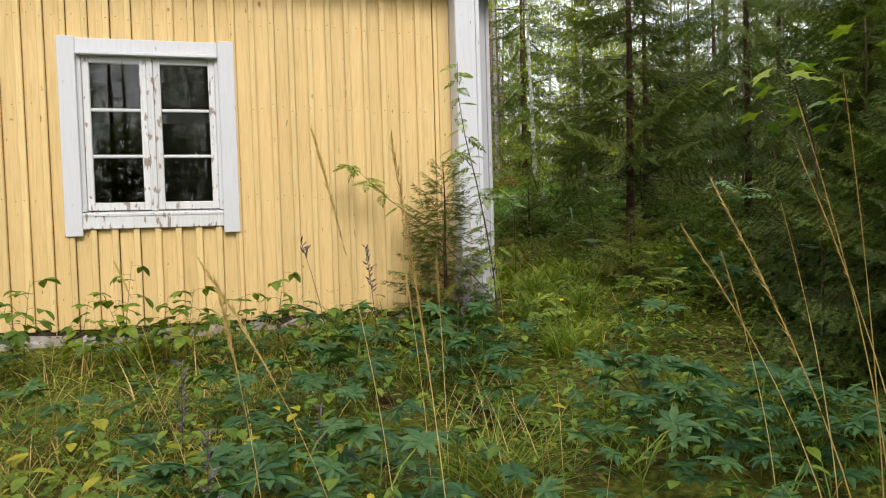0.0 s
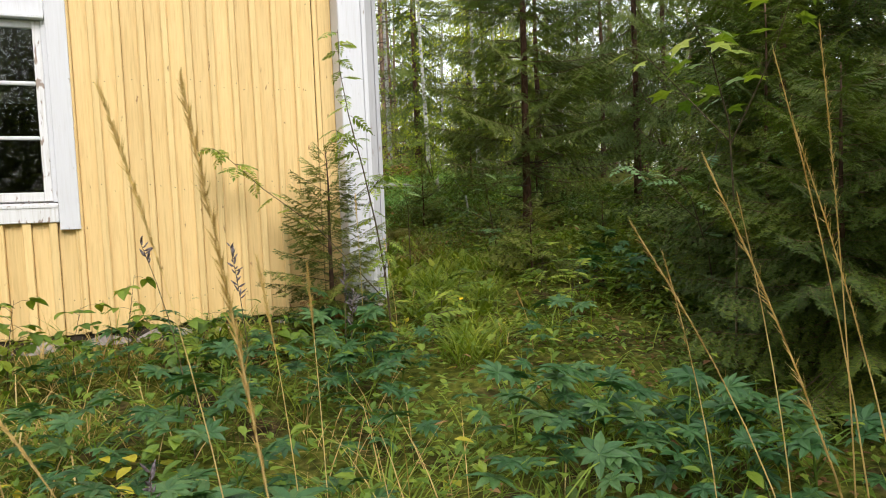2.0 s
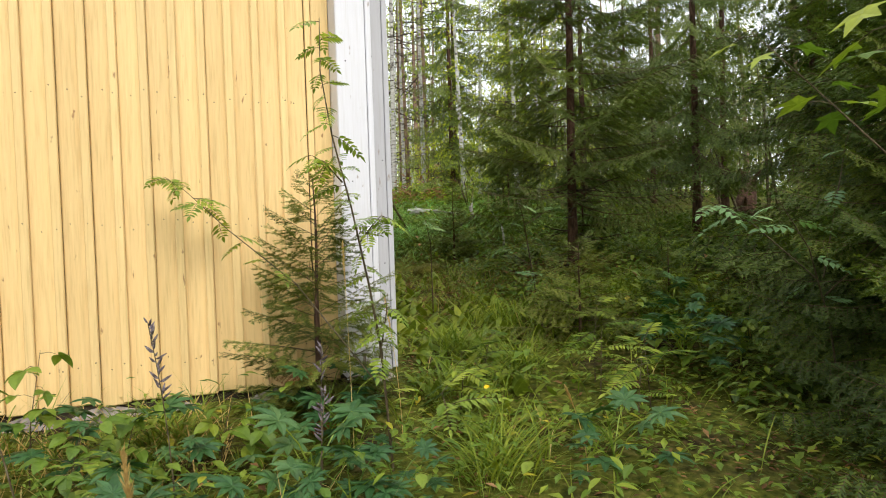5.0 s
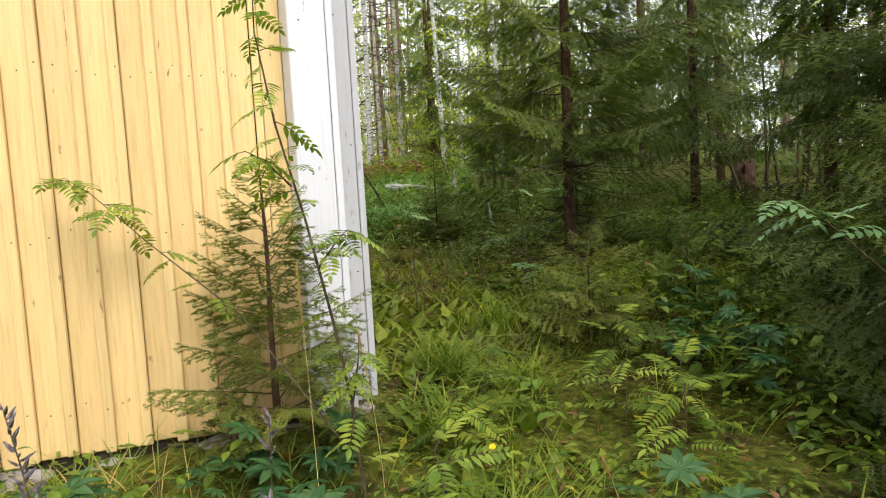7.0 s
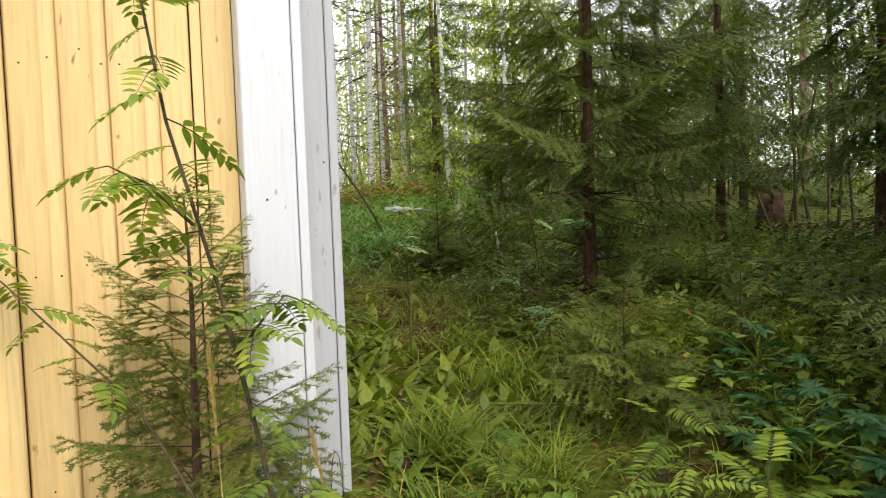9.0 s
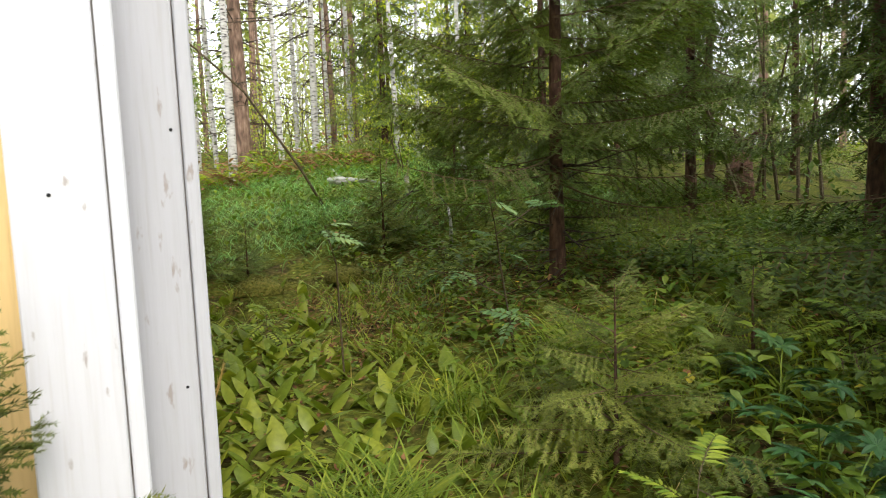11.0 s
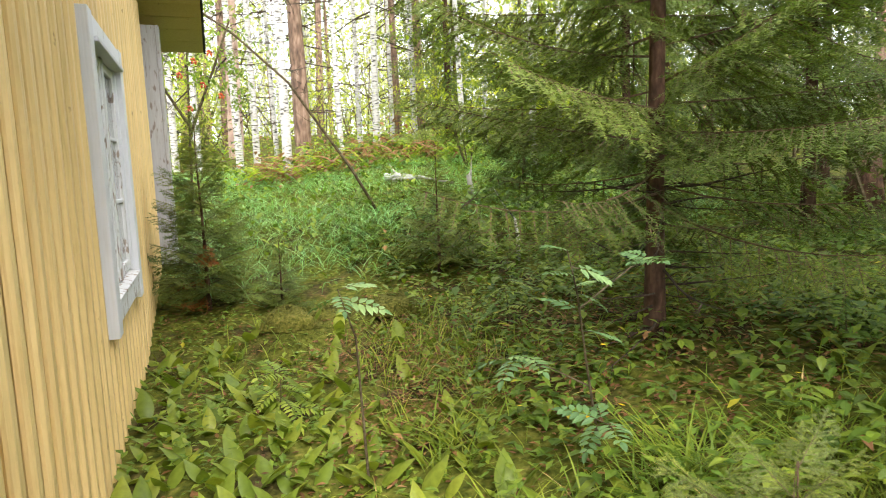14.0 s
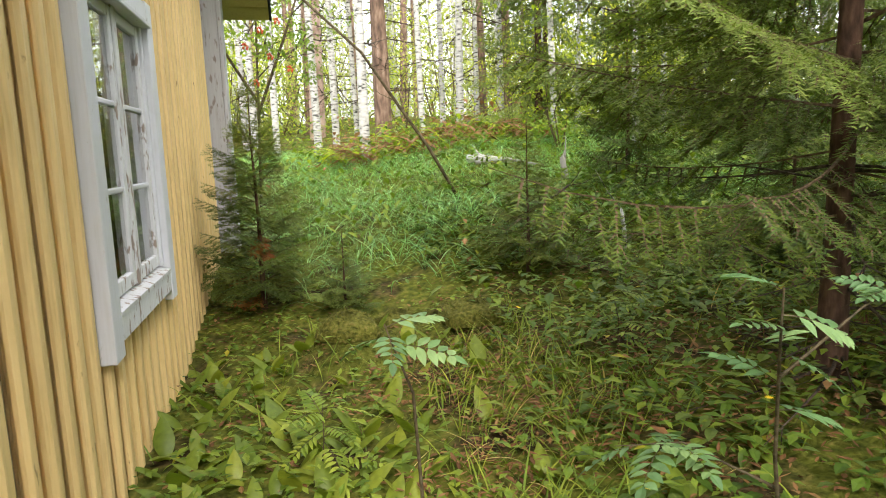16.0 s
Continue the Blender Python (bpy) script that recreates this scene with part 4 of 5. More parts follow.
def lupin(seed, leaves):
    rng.seed(seed)
    p = empty("lupin", "lupin plant with star-shaped bluish green leaves", "plant", "lupins before the cottage")
    part("stem", LUPIN_STEM, p)
    for i in range(leaves):
        z = 0.06 + 0.23 * i / leaves
        part("leaf", LUPIN_LEAF[i % 4], p, "", Matrix.Translation((0.008, 0, z)) @ pose(0, 0, 0, R(-16, 16), R(-26, 12), i * 137.5 + R(-20, 20)) @ Matrix.Scale(R(0.75, 1.25), 4))
    return p


LUPINS = [lupin(3000 + k, 10 + k) for k in range(3)]
spots = []
rng.seed(5)
while len(spots) < 92:
    x, y = R(-3.9, 1.5), R(-5.0, -0.55)
    dens = 0.9 if (-1.7 < x < -0.2 and y > -3.6) or (0.1 < x < 0.7 and y < -2.2) else 0.3
    if x < -2.3 or x > 0.9:
        dens *= 0.45
    if y > -1.5:
        dens *= 0.4
    if (x > 0.6 and y > -3.1) or (x > 0.2 and y > -1.5):
        dens = 0.0
    if abs(x - 0.05 - (y + 2.0) * 0.25) < 0.28 and y > -2.6:
        dens *= 0.15
    if R(0, 1) < dens and all((x - a) ** 2 + (y - b) ** 2 > 0.03 for a, b in spots) and clear(x, y) > 0.22:
        spots.append((x, y))
spots += [(1.9, -0.55), (2.05, -0.35), (1.75, -0.75), (2.3, 0.05), (2.25, -0.7)]
for k, (x, y) in enumerate(spots):
    m = pose(x, y, ground_z(x, y), R(-8, 8), R(-8, 8), R(0, 360)) @ Matrix.Scale(R(0.75, 1.15), 4)
    if k < 3:
        LUPINS[k].matrix_basis = m
    else:
        c = copy_thing(LUPINS[k % 3], Matrix())
        c.matrix_basis = m

# dry lupin stalks with dark pods
def dry_lupin(x, y, top, lean, seed, span=0.28):
    rng.seed(seed)
    z = ground_z(x, y)
    h = top - z
    p = empty("dry_lupin", "dry lupin stalk with dark grey seed pods", "plant", "dry lupin stalks", pose(x, y, z))
    s = Soup()
    pts = [Vector((lean * t * t * h, 0.02 * math.sin(3 * t), h * t - 0.03)) for t in [i / 6 for i in range(7)]]
    tube(s, pts, [0.0045 * (1 - 0.6 * i / 6) for i in range(7)], 4)
    part("stalk", s.mesh("stalk", ROWAN_STEM), p)
    pod = Soup()
    tube(pod, [(0, 0, 0), (0.010, 0, 0.003), (0.024, 0, 0.012), (0.036, 0, 0.020)], [0.001, 0.0048, 0.0042, 0.0008], 4)
    me = pod.mesh("pod", POD)
    n = max(7, int(80 * span))
    for i in range(n):
        t = 1 - span / h * (i / n)
        f = max(0, t) * 6
        k = min(5, int(f))
        part("pod", me, p, "", Matrix.Translation(pts[k].lerp(pts[k + 1], f - k)) @ pose(0, 0, 0, 0, R(-30, 10), R(0, 360)) @ Matrix.Scale(R(0.8, 1.3), 4))


for k, (x, y, top, lean, span) in enumerate([(-1.12, -1.37, 1.02, -0.08, 0.30), (-1.45, -1.95, 1.08, -0.16, 0.1), (-2.15, -2.7, 0.62, 0.02, 0.3), (-2.0, -3.35, 0.52, 0.03, 0.26), (-3.55, -0.9, 0.66, 0.0, 0.2), (-1.62, -3.0, 0.45, 0.02, 0.15), (-0.62, -1.6, 0.75, 0.05, 0.2), (-0.55, -1.25, 0.85, 0.02, 0.16)]):
    dry_lupin(x, y, top, lean, 300 + k, span)

# ---- tall reed grass ----
def reed(x, y, tip, plume, seed, dry=STRAW):
    """One stem from the ground to its tip, with a feathery seed head on its upper part."""
    rng.seed(seed)
    z = ground_z(x, y)
    p = empty("reed_grass", "tall dry reed grass stem with a straw-coloured plume", "grass", "tall dry grass stems", pose(x, y, z))
    tip = Vector(tip) - Vector((x, y, z))
    pts = [Vector((tip.x * t ** 1.7, tip.y * t ** 1.7, tip.z * t - (0.03 if t == 0 else 0))) for t in [i / 8 for i in range(9)]]
    s = Soup()
    tube(s, pts, [0.0024 * (1 - 0.6 * i / 8) for i in range(9)], 4)
    part("stem", s.mesh("stem", dry), p)
    h = Soup()
    for i in range(190):
        t = 1 - plume * (i / 190)
        f = t * 8
        k = min(7, int(f))
        q = pts[k].lerp(pts[k + 1], f - k)
        d = (pts[min(8, k + 1)] - pts[k]).normalized()
        o = Vector((R(-1, 1), R(-1, 1), R(-0.6, 0.6)))
        w = 0.55 + 0.45 * math.sin(math.pi * min(1, i / 190 + 0.1))
        a = (d + o * 0.45 * w).normalized()
        c = a.orthogonal().normalized() * 0.0021
        h.add([q - c, q + c, q + a * R(0.018, 0.038) * w], [(0, 1, 2)])
    part("plume", h.mesh("plume", dry), p, "feathery straw-coloured seed head")
    b = Soup()
    for i in range(3):
        a = R(0, 6.3)
        leaf(b, pts[0] + Vector((0, 0, 0.05)), (0.3 * math.cos(a), 0.3 * math.sin(a), 1), (math.cos(a), math.sin(a), 0.1), R(0.3, 0.5), 0.007, -R(0.5, 1.4), 0.2, 5)
    part("blades", b.mesh("blades", GRASS), p)


REEDS = [(-0.22, -4.05, (-0.72, -4.03, 1.09), 0.30), (-0.10, -4.20, (-0.55, -4.24, 1.27), 0.36), (-0.40, -4.35, (-0.90, -4.39, 1.19), 0.42), (-0.08, -4.10, (-0.42, -4.1, 1.42), 0.4),
         (-0.02, -4.0, (-0.22, -4.05, 1.50), 0.36), (-0.15, -4.3, (-0.36, -4.35, 1.20), 0.34), (0.02, -3.8, (-0.25, -3.85, 1.15), 0.3), (-0.05, -3.6, (-0.35, -3.7, 1.0), 0.36),
         (-1.38, -4.15, (-1.52, -4.20, 1.30), 0.36), (-1.40, -3.50, (-1.64, -3.59, 1.40), 0.25),
         (-1.20, -3.1, (-1.30, -3.15, 1.02), 0.25), (-1.80, -3.5, (-1.92, -3.55, 0.95), 0.25), (-1.55, -3.65, (-1.95, -3.75, 1.05), 0.3), (-1.08, -2.9, (-1.12, -2.95, 0.98), 0.25),
         (0.55, -1.55, (0.42, -1.6, 0.62), 0.3), (-0.35, -0.95, (-0.38, -1.0, 1.25), 0.2), (-2.45, -1.3, (-2.65, -1.35, 0.95), 0.25), (0.20, 0.9, (0.28, 0.8, 0.95), 0.35), (-0.05, -0.75, (-0.12, -0.75, 0.95), 0.3)]
for k, (x, y, tip, pl) in enumerate(REEDS):
    reed(x, y, tip, pl, 400 + k)


# ---- lilies of the valley beside the gable ----
def lily_leaf(seed):
    rng.seed(seed)
    s = Soup()
    leaf(s, (0, 0, 0), (0.16, 0, 1), (-1, 0, 0.16), 0.180, 0.074, R(0.5, 1.3), -0.3, 7)
    return s.mesh("leaf", LILY, True)


LILY_LEAF = [lily_leaf(500 + k) for k in range(5)]


def lily(seed):
    rng.seed(seed)
    p = empty("lily_of_the_valley", "lily of the valley with broad pale green leaves", "plant", "lilies beside the gable wall")
    n = 2 if seed % 3 else 3
    for i in range(n):
        part("leaf", LILY_LEAF[(seed + i) % 5], p, "", Matrix.Translation((0, 0, -0.015)) @ pose(0, 0, 0, 0, R(4, 42), i * 360 / n + R(-25, 25)) @ Matrix.Scale(R(0.75, 1.2), 4))
    return p


LILIES = [lily(600 + k) for k in range(6)]
spots = []
rng.seed(6)
tries = 0
while len(spots) < 300 and tries < 60000:
    tries += 1
    if len(spots) < 215:
        x, y = R(0.06, 1.7), R(0.35, 4.2)
        dens = max(0.0, 1.15 - 0.55 * x) * (1.0 if y < 3.0 else 0.35)
    else:
        x, y = R(0.4, 4.6), R(-0.6, 3.4)
        dens = (0.35 + 0.3 * (noise.noise((x * 1.3, y * 1.3, 0)) > 0.05)) * ((x - 2.86) ** 2 + (y - 2.3) ** 2 > 0.9)
        if len(spots) >= 268:
            x, y, dens = R(0.12, 0.95), R(-1.0, 0.3), 1.0
    if R(0, 1) < dens and all((x - a) ** 2 + (y - b) ** 2 > 0.006 for a, b in spots) and not (0 < x < 0.22 and y < 0.32):
        spots.append((x, y))
for k, (x, y) in enumerate(spots):
    m = pose(x, y, ground_z(x, y), R(-6, 6), R(-6, 6), R(0, 360)) @ Matrix.Scale(R(0.75, 1.2), 4)
    if k < 6:
        LILIES[k].matrix_basis = m
    else:
        c = copy_thing(LILIES[k % 6], Matrix())
        c.matrix_basis = m

# ---- low green cover ----
def scatter(count, xr, yr, density, seed):
    rng.seed(seed)
    n = 0
    out = []
    while n < count:
        x, y = R(*xr), R(*yr)
        if indoors(x, y, 0.03) and not (y < 0.14):
            continue
        if R(0, 1) < density(x, y):
            out.append((x, y))
            n += 1
        else:
            n += 0.1
    return out


def patchy(x, y, scale, lo, hi, off=0.0):
    return min(1, max(0, (noise.noise((x * scale, y * scale, off)) - lo) / (hi - lo)))


herb = Mixed(green=HERB, yellow=HERB_YELLOW, dead=LITTER)
for x, y in scatter(26000, (-4.5, 8.0), (-5.6, 8.0), lambda x, y: (0.25 + 0.75 * patchy(x, y, 1.1, -0.3, 0.25)) * (1.0 if y < 4.5 or x > 2 else 0.4) * (0.5 if 0.5 < x < 1.9 and 2.6 < y < 4.8 else 0.7 if 0 < x < 2 and 0.3 < y < 3.4 else 1) * (1 if x < 4.5 else 0.6), 701):
    z = ground_z(x, y)
    tall = 0.05 + (0.06 if -4 < x < -1.6 and y > -0.6 else 0.16) * patchy(x, y, 0.9, -0.2, 0.4, 7.0) + (0.10 if y < -1.0 or x > 1.8 else 0)
    for j in range(2):
        p = (x + R(-0.03, 0.03), y + R(-0.03, 0.03), z + R(0.01, tall))
        a = R(0, 6.283)
        which = "dead" if R(0, 1) < 0.03 else "yellow" if R(0, 1) < (0.25 if x < -1.7 and -3.6 < y < -2.0 else 0.015) else "green"
        ln = R(0.03, 0.075) * (1.15 if x > 1.8 else 1)
        leaf(herb[which], p, (math.cos(a), math.sin(a), R(-0.25, 0.5)), (0, 0, 1), ln, ln * R(0.38, 0.62), R(0.2, 0.7), 0.2, 2)
tagged(new("undergrowth", herb.mesh("undergrowth")), "low mixed green undergrowth of small leafy herbs", "undergrowth", kind="stuff")

shade = Mixed(green=HERB, deep=NEEDLES, pale=LILY)
for x, y in scatter(9500, (1.7, 8.5), (-1.5, 7.0), lambda x, y: (0.2 + 0.8 * patchy(x, y, 0.8, -0.25, 0.2, 21.0)) * (0.45 if x < 3.4 and 0.4 < y < 3.2 else 1), 706):
    z, tall = ground_z(x, y), 0.10 + 0.28 * patchy(x, y, 0.7, -0.2, 0.35, 25.0)
    for j in range(2):
        a = R(0, 6.283)
        ln = R(0.05, 0.12)
        leaf(shade["deep" if R(0, 1) < 0.18 else "pale" if R(0, 1) < 0.22 else "green"], (x + R(-0.05, 0.05), y + R(-0.05, 0.05), z + R(0.03, tall)), (math.cos(a), math.sin(a), R(-0.35, 0.45)), (0, 0, 1), ln, ln * R(0.4, 0.6), R(0.2, 0.8), 0.2, 3)
tagged(new("woodland_herbs", shade.mesh("woodland_herbs")), "dense leafy woodland herbs in the shade of the spruces", "undergrowth", kind="stuff")

ground_elder = Mixed(yellow=HERB_YELLOW, green=HERB)
rng.seed(88)
for i in range(620):
    x, y = R(-3.4, -1.5), R(-4.2, -2.3)
    a, ln = R(0, 6.283), R(0.05, 0.10)
    leaf(ground_elder["yellow" if R(0, 1) < 0.28 else "green"], (x, y, ground_z(x, y) + R(0.12, 0.34)), (math.cos(a), math.sin(a), R(-0.2, 0.35)), (0, 0, 1), ln, ln * R(0.5, 0.7), R(0.3, 0.8), 0.2, 4)
for i in range(900):
    x, y = R(-4.0, 0.8), R(-3.6, -0.5)
    a, ln = R(0, 6.283), R(0.04, 0.09)
    leaf(ground_elder["yellow" if R(0, 1) < 0.03 else "green"], (x, y, ground_z(x, y) + R(0.12, 0.40)), (math.cos(a), math.sin(a), R(-0.2, 0.35)), (0, 0, 1), ln, ln * R(0.4, 0.6), R(0.3, 0.8), 0.2, 4)
tagged(new("ground_elder", ground_elder.mesh("ground_elder")), "yellowing broad-leaved weeds before the cottage", "undergrowth", kind="stuff")

litter = Soup()
for x, y in scatter(8500, (0.0, 5.0), (-3.5, 5.0), lambda x, y: 0.3 + 0.7 * patchy(x, y, 1.4, -0.1, 0.3, 3.0), 702):
    a = R(0, 6.283)
    ln = R(0.02, 0.05)
    leaf(litter, (x, y, ground_z(x, y) + R(0.004, 0.02)), (math.cos(a), math.sin(a), R(-0.1, 0.3)), (0, 0, 1), ln, ln * 0.5, R(-0.4, 0.5), 0.3, 3)
for cx, cy, rr, n in ((1.45, 3.3, 0.5, 700), (1.7, 2.5, 0.4, 500), (1.25, 2.2, 0.3, 300), (2.8, 2.2, 1.0, 1900), (2.3, 3.2, 0.5, 400)):
    for i in range(n):
        a, r = R(0, 6.283), rr * math.sqrt(R(0, 1))
        x, y, q, ln = cx + r * math.cos(a), cy + r * math.sin(a), R(0, 6.283), R(0.02, 0.055)
        leaf(litter, (x, y, ground_z(x, y) + R(0.01, 0.09)), (math.cos(q), math.sin(q), R(-0.2, 0.5)), (0, 0, 1), ln, ln * R(0.15, 0.5), R(-0.4, 0.5), 0.3, 3)
tagged(new("leaf_litter", litter.mesh("leaf_litter", LITTER)), "brown dead leaves and needles on the ground", "leaf litter", kind="stuff")


def blade(s, x, y, z, ln, w, bend):
    a = R(0, 6.283)
    leaf(s, (x, y, z - 0.01), (0.35 * math.cos(a), 0.35 * math.sin(a), 1), (-math.cos(a), -math.sin(a), 0.35), ln, w, bend, 0.1, 5)


grass = Mixed(green=GRASS, straw=STRAW)
for x, y in scatter(13000, (-4.2, 4.5), (-5.4, 4.2), lambda x, y: (0.08 + 0.9 * patchy(x, y, 0.9, 0.05, 0.4, 11.0)) * (0.4 if -2.0 < x < 0.3 and -4.6 < y < -1.4 else 1) * (0.25 if 0 < x < 1.3 and 0.6 < y < 3.2 else 1), 703):
    k = "straw" if R(0, 1) < (0.20 if -3.2 < x < -1.0 and -2.2 < y < -0.5 else 0.025) else "green"
    blade(grass[k], x, y, ground_z(x, y), R(0.12, 0.42) * (1 if y < 0.5 else 0.75), R(0.004, 0.008), R(0.5, 2.0))
for cx, cy, n, h in ((0.42, -0.35, 160, 0.4), (0.70, 0.35, 220, 0.38), (0.95, -0.1, 160, 0.36), (1.3, 1.0, 180, 0.34), (2.05, 1.05, 200, 0.4), (2.5, 0.9, 160, 0.36), (-2.7, -0.45, 200, 0.35), (-1.2, -0.5, 260, 0.42), (0.2, -1.4, 200, 0.45), (-0.9, -3.0, 180, 0.5), (1.45, 1.9, 120, 0.3)):
    for i in range(n):
        a, r = R(0, 6.283), R(0, 0.22) ** 1.0
        x, y = cx + r * math.cos(a), cy + r * math.sin(a)
        blade(grass["green"], x, y, ground_z(x, y), h * R(0.6, 1.15), R(0.005, 0.009), R(0.8, 2.2))
tagged(new("grass", grass.mesh("grass")), "tufts of green and straw-coloured grass blades", "grass", kind="stuff")

meadow = Mixed(green=GRASS_BLUE, pale=GRASS, herb=HERB)
for x, y in scatter(24000, (-1.5, 6.5), (4.9, 13.5), lambda x, y: (0.35 + 0.65 * patchy(x, y, 1.3, -0.2, 0.2, 5.0)) * (1 if y > 5.6 else 0.35), 704):
    if x < 0.25 and y < 6.9:
        continue
    blade(meadow["green" if R(0, 1) < 0.75 else "pale"], x, y, ground_z(x, y), R(0.25, 0.62), R(0.005, 0.010), R(1.6, 3.4))
for x, y in scatter(5200, (0.6, 7.0), (5.0, 12.5), lambda x, y: 0.1 + 0.9 * patchy(x, y, 1.0, -0.05, 0.3, 15.0), 708):
    a, ln = R(0, 6.283), R(0.05, 0.13)
    leaf(meadow["herb"], (x, y, ground_z(x, y) + R(0.05, 0.5)), (math.cos(a), math.sin(a), R(-0.4, 0.4)), (0, 0, 1), ln, ln * R(0.35, 0.6), R(0.2, 0.8), 0.2, 3)
tagged(new("long_grass", meadow.mesh("long_grass")), "lush bluish green long grass on the slope", "grass", kind="stuff")

brush = Mixed(green=BIRCH_LEAF, rust=RUST, herb=HERB)
for x, y in scatter(20000, (-8, 24), (8.5, 30), lambda x, y: 0.25 + 0.75 * patchy(x, y, 0.45, -0.15, 0.3, 9.0), 705):
    if indoors(x, y, 0.2):
        continue
    a = R(0, 6.283)
    ln = R(0.07, 0.17)
    k = "rust" if R(0, 1) < (0.5 if 10 < y < 15 and 1.2 < x < 5 else 0.08) else "herb" if R(0, 1) < 0.4 else "green"
    leaf(brush[k], (x, y, ground_z(x, y) + R(0.05, 0.75) * (0.4 + patchy(x, y, 0.5, -0.2, 0.4, 2.0)) * (1 + 1.6 * max(0, y - 13) / 12)), (math.cos(a), math.sin(a), R(-0.3, 0.6)), (0, 0, 1), ln, ln * 0.5, 0.5, 0.2, 3)
tagged(new("brushwood", brush.mesh("brushwood")), "leafy brush and rusty bracken under the far trees", "undergrowth", kind="stuff")

# rusty bracken at the foot of the far pines
bracken = Mixed(rust=RUST, green=BIRCH_LEAF)
rng.seed(711)
for i in range(230):
    x, y = R(1.3, 4.8), R(9.8, 12.6)
    z, turn = ground_z(x, y), R(0, 6.283)
    ln, rise_ = R(0.35, 0.7), R(0.5, 1.1)
    which = "rust" if R(0, 1) < 0.72 else "green"
    for j in range(12):
        t = 0.2 + 0.8 * j / 12
        p = Vector((x + math.cos(turn) * ln * t, y + math.sin(turn) * ln * t, z + ln * rise_ * (1.6 * t - t * t)))
        for w in (-1, 1):
            leaf(bracken[which], p, (-math.sin(turn) * w + 0.4 * math.cos(turn), math.cos(turn) * w + 0.4 * math.sin(turn), R(-0.3, 0.1)), (0, 0, 1), 0.22 * (1.1 - t), 0.05, 0.3, 0.1, 3)
tagged(new("bracken", bracken.mesh("bracken")), "rusty autumn bracken at the foot of the pines", "bracken", kind="stuff")

# dry grass along the foundation and before the cottage
dry = Mixed(straw=STRAW, green=GRASS)
for x, y in scatter(2600, (-4.2, -0.9), (-4.6, -0.25), lambda x, y: (0.1 + 0.9 * patchy(x, y, 1.2, 0.0, 0.35, 31.0)) * (1.0 if y > -1.6 or x < -2.2 else 0.35), 712):
    blade(dry["straw" if R(0, 1) < 0.7 else "green"], x, y, ground_z(x, y), R(0.2, 0.5), R(0.004, 0.007), R(0.6, 2.2))
for i in range(800):
    x, y = R(-3.8, -0.6), R(-3.6, -0.4)
    if patchy(x, y, 1.1, -0.15, 0.2, 40.0) > R(0, 1):
        blade(dry["straw"], x, y, ground_z(x, y), R(0.35, 0.75), R(0.003, 0.005), R(0.3, 1.6))
tagged(new("dry_grass", dry.mesh("dry_grass")), "bleached dry grass standing along the cottage foundation", "grass", kind="stuff")

for mx, my, mr, mh in ((0.99, 4.10, 0.20, 0.14), (1.75, 3.95, 0.22, 0.12), (1.35, 4.45, 0.17, 0.10)):
    s = Soup()
    for i in range(9):
        for j in range(22):
            a, u = j * math.tau / 22, i / 8
            r = mr * math.sin(u * math.pi / 2) * (1 + 0.28 * noise.noise((mx + math.cos(a) * 1.3, my + math.sin(a) * 1.3, u)))
            s.v.append(Vector((r * math.cos(a), r * math.sin(a), mh * math.cos(u * math.pi / 2) ** 0.8 * (1 + 0.25 * noise.noise((r * 9 * math.cos(a), r * 9 * math.sin(a), mx))) - 0.03)))
            if i:
                s.f.append(((i - 1) * 22 + j, i * 22 + j, i * 22 + (j + 1) % 22, (i - 1) * 22 + (j + 1) % 22))
    rng.seed(int(mx * 100))
    top = list(s.v)
    for i in range(1500):
        p = rng.choice(top) + Vector((R(-0.02, 0.02), R(-0.02, 0.02), R(-0.008, 0.006)))
        q = R(0, 6.283)
        leaf(s, p, (math.cos(q), math.sin(q), R(0.3, 1.6)), (0, 0, 1), R(0.014, 0.04), 0.006, 0.5, 0.1, 2)
    h_ = new("moss_hummock", s.mesh("moss_hummock", MOSS, True))
    h_.matrix_basis = pose(mx, my, ground_z(mx, my))
    tagged(h_, "rounded olive-brown moss hummock beside the path", "hummock", group="moss hummocks")

# moss cushions with short fronds
fr = Soup()
for mx, my, mr in ((0.97, 4.05, 0.36), (1.75, 4.1, 0.42)):
    rng.seed(int(mx * 100))
    for i in range(2600):
        a, r = R(0, 6.283), mr * math.sqrt(R(0, 1))
        x, y = mx + r * math.cos(a), my + r * math.sin(a)
        q = R(0, 6.283)
        leaf(fr, (x, y, ground_z(x, y)), (math.cos(q), math.sin(q), R(0.5, 1.6)), (0, 0, 1), R(0.012, 0.03), 0.005, 0.5, 0.1, 3)
tagged(new("moss_cushions", fr.mesh("moss_cushions", MOSS)), "yellow-green moss over low hummocks", "moss", kind="stuff")

# ---- yellow flowers ----
def flower(x, y, h, seed):
    rng.seed(seed)
    z = ground_z(x, y)
    p = empty("hawkweed", "small yellow flower on a thin green stem", "flower", "yellow flowers", pose(x, y, z))
    s = Soup()
    tube(s, [(0, 0, -0.02), (0.01, 0, h * 0.5), (0.0, 0.01, h)], [0.0016, 0.0013, 0.001], 3)
    part("stem", s.mesh("stem", HERB), p)
    b = Soup()
    for i in range(12):
        a = i * math.tau / 12
        leaf(b, (0, 0.01, h), (math.cos(a), math.sin(a), 0.35), (0, 0, 1), 0.017, 0.006, 0.3, 0.1, 3)
    part("blossom", b.mesh("blossom", PETAL), p, "yellow petals", pose(0, 0, 0, R(-20, 20), R(-20, 20), 0))


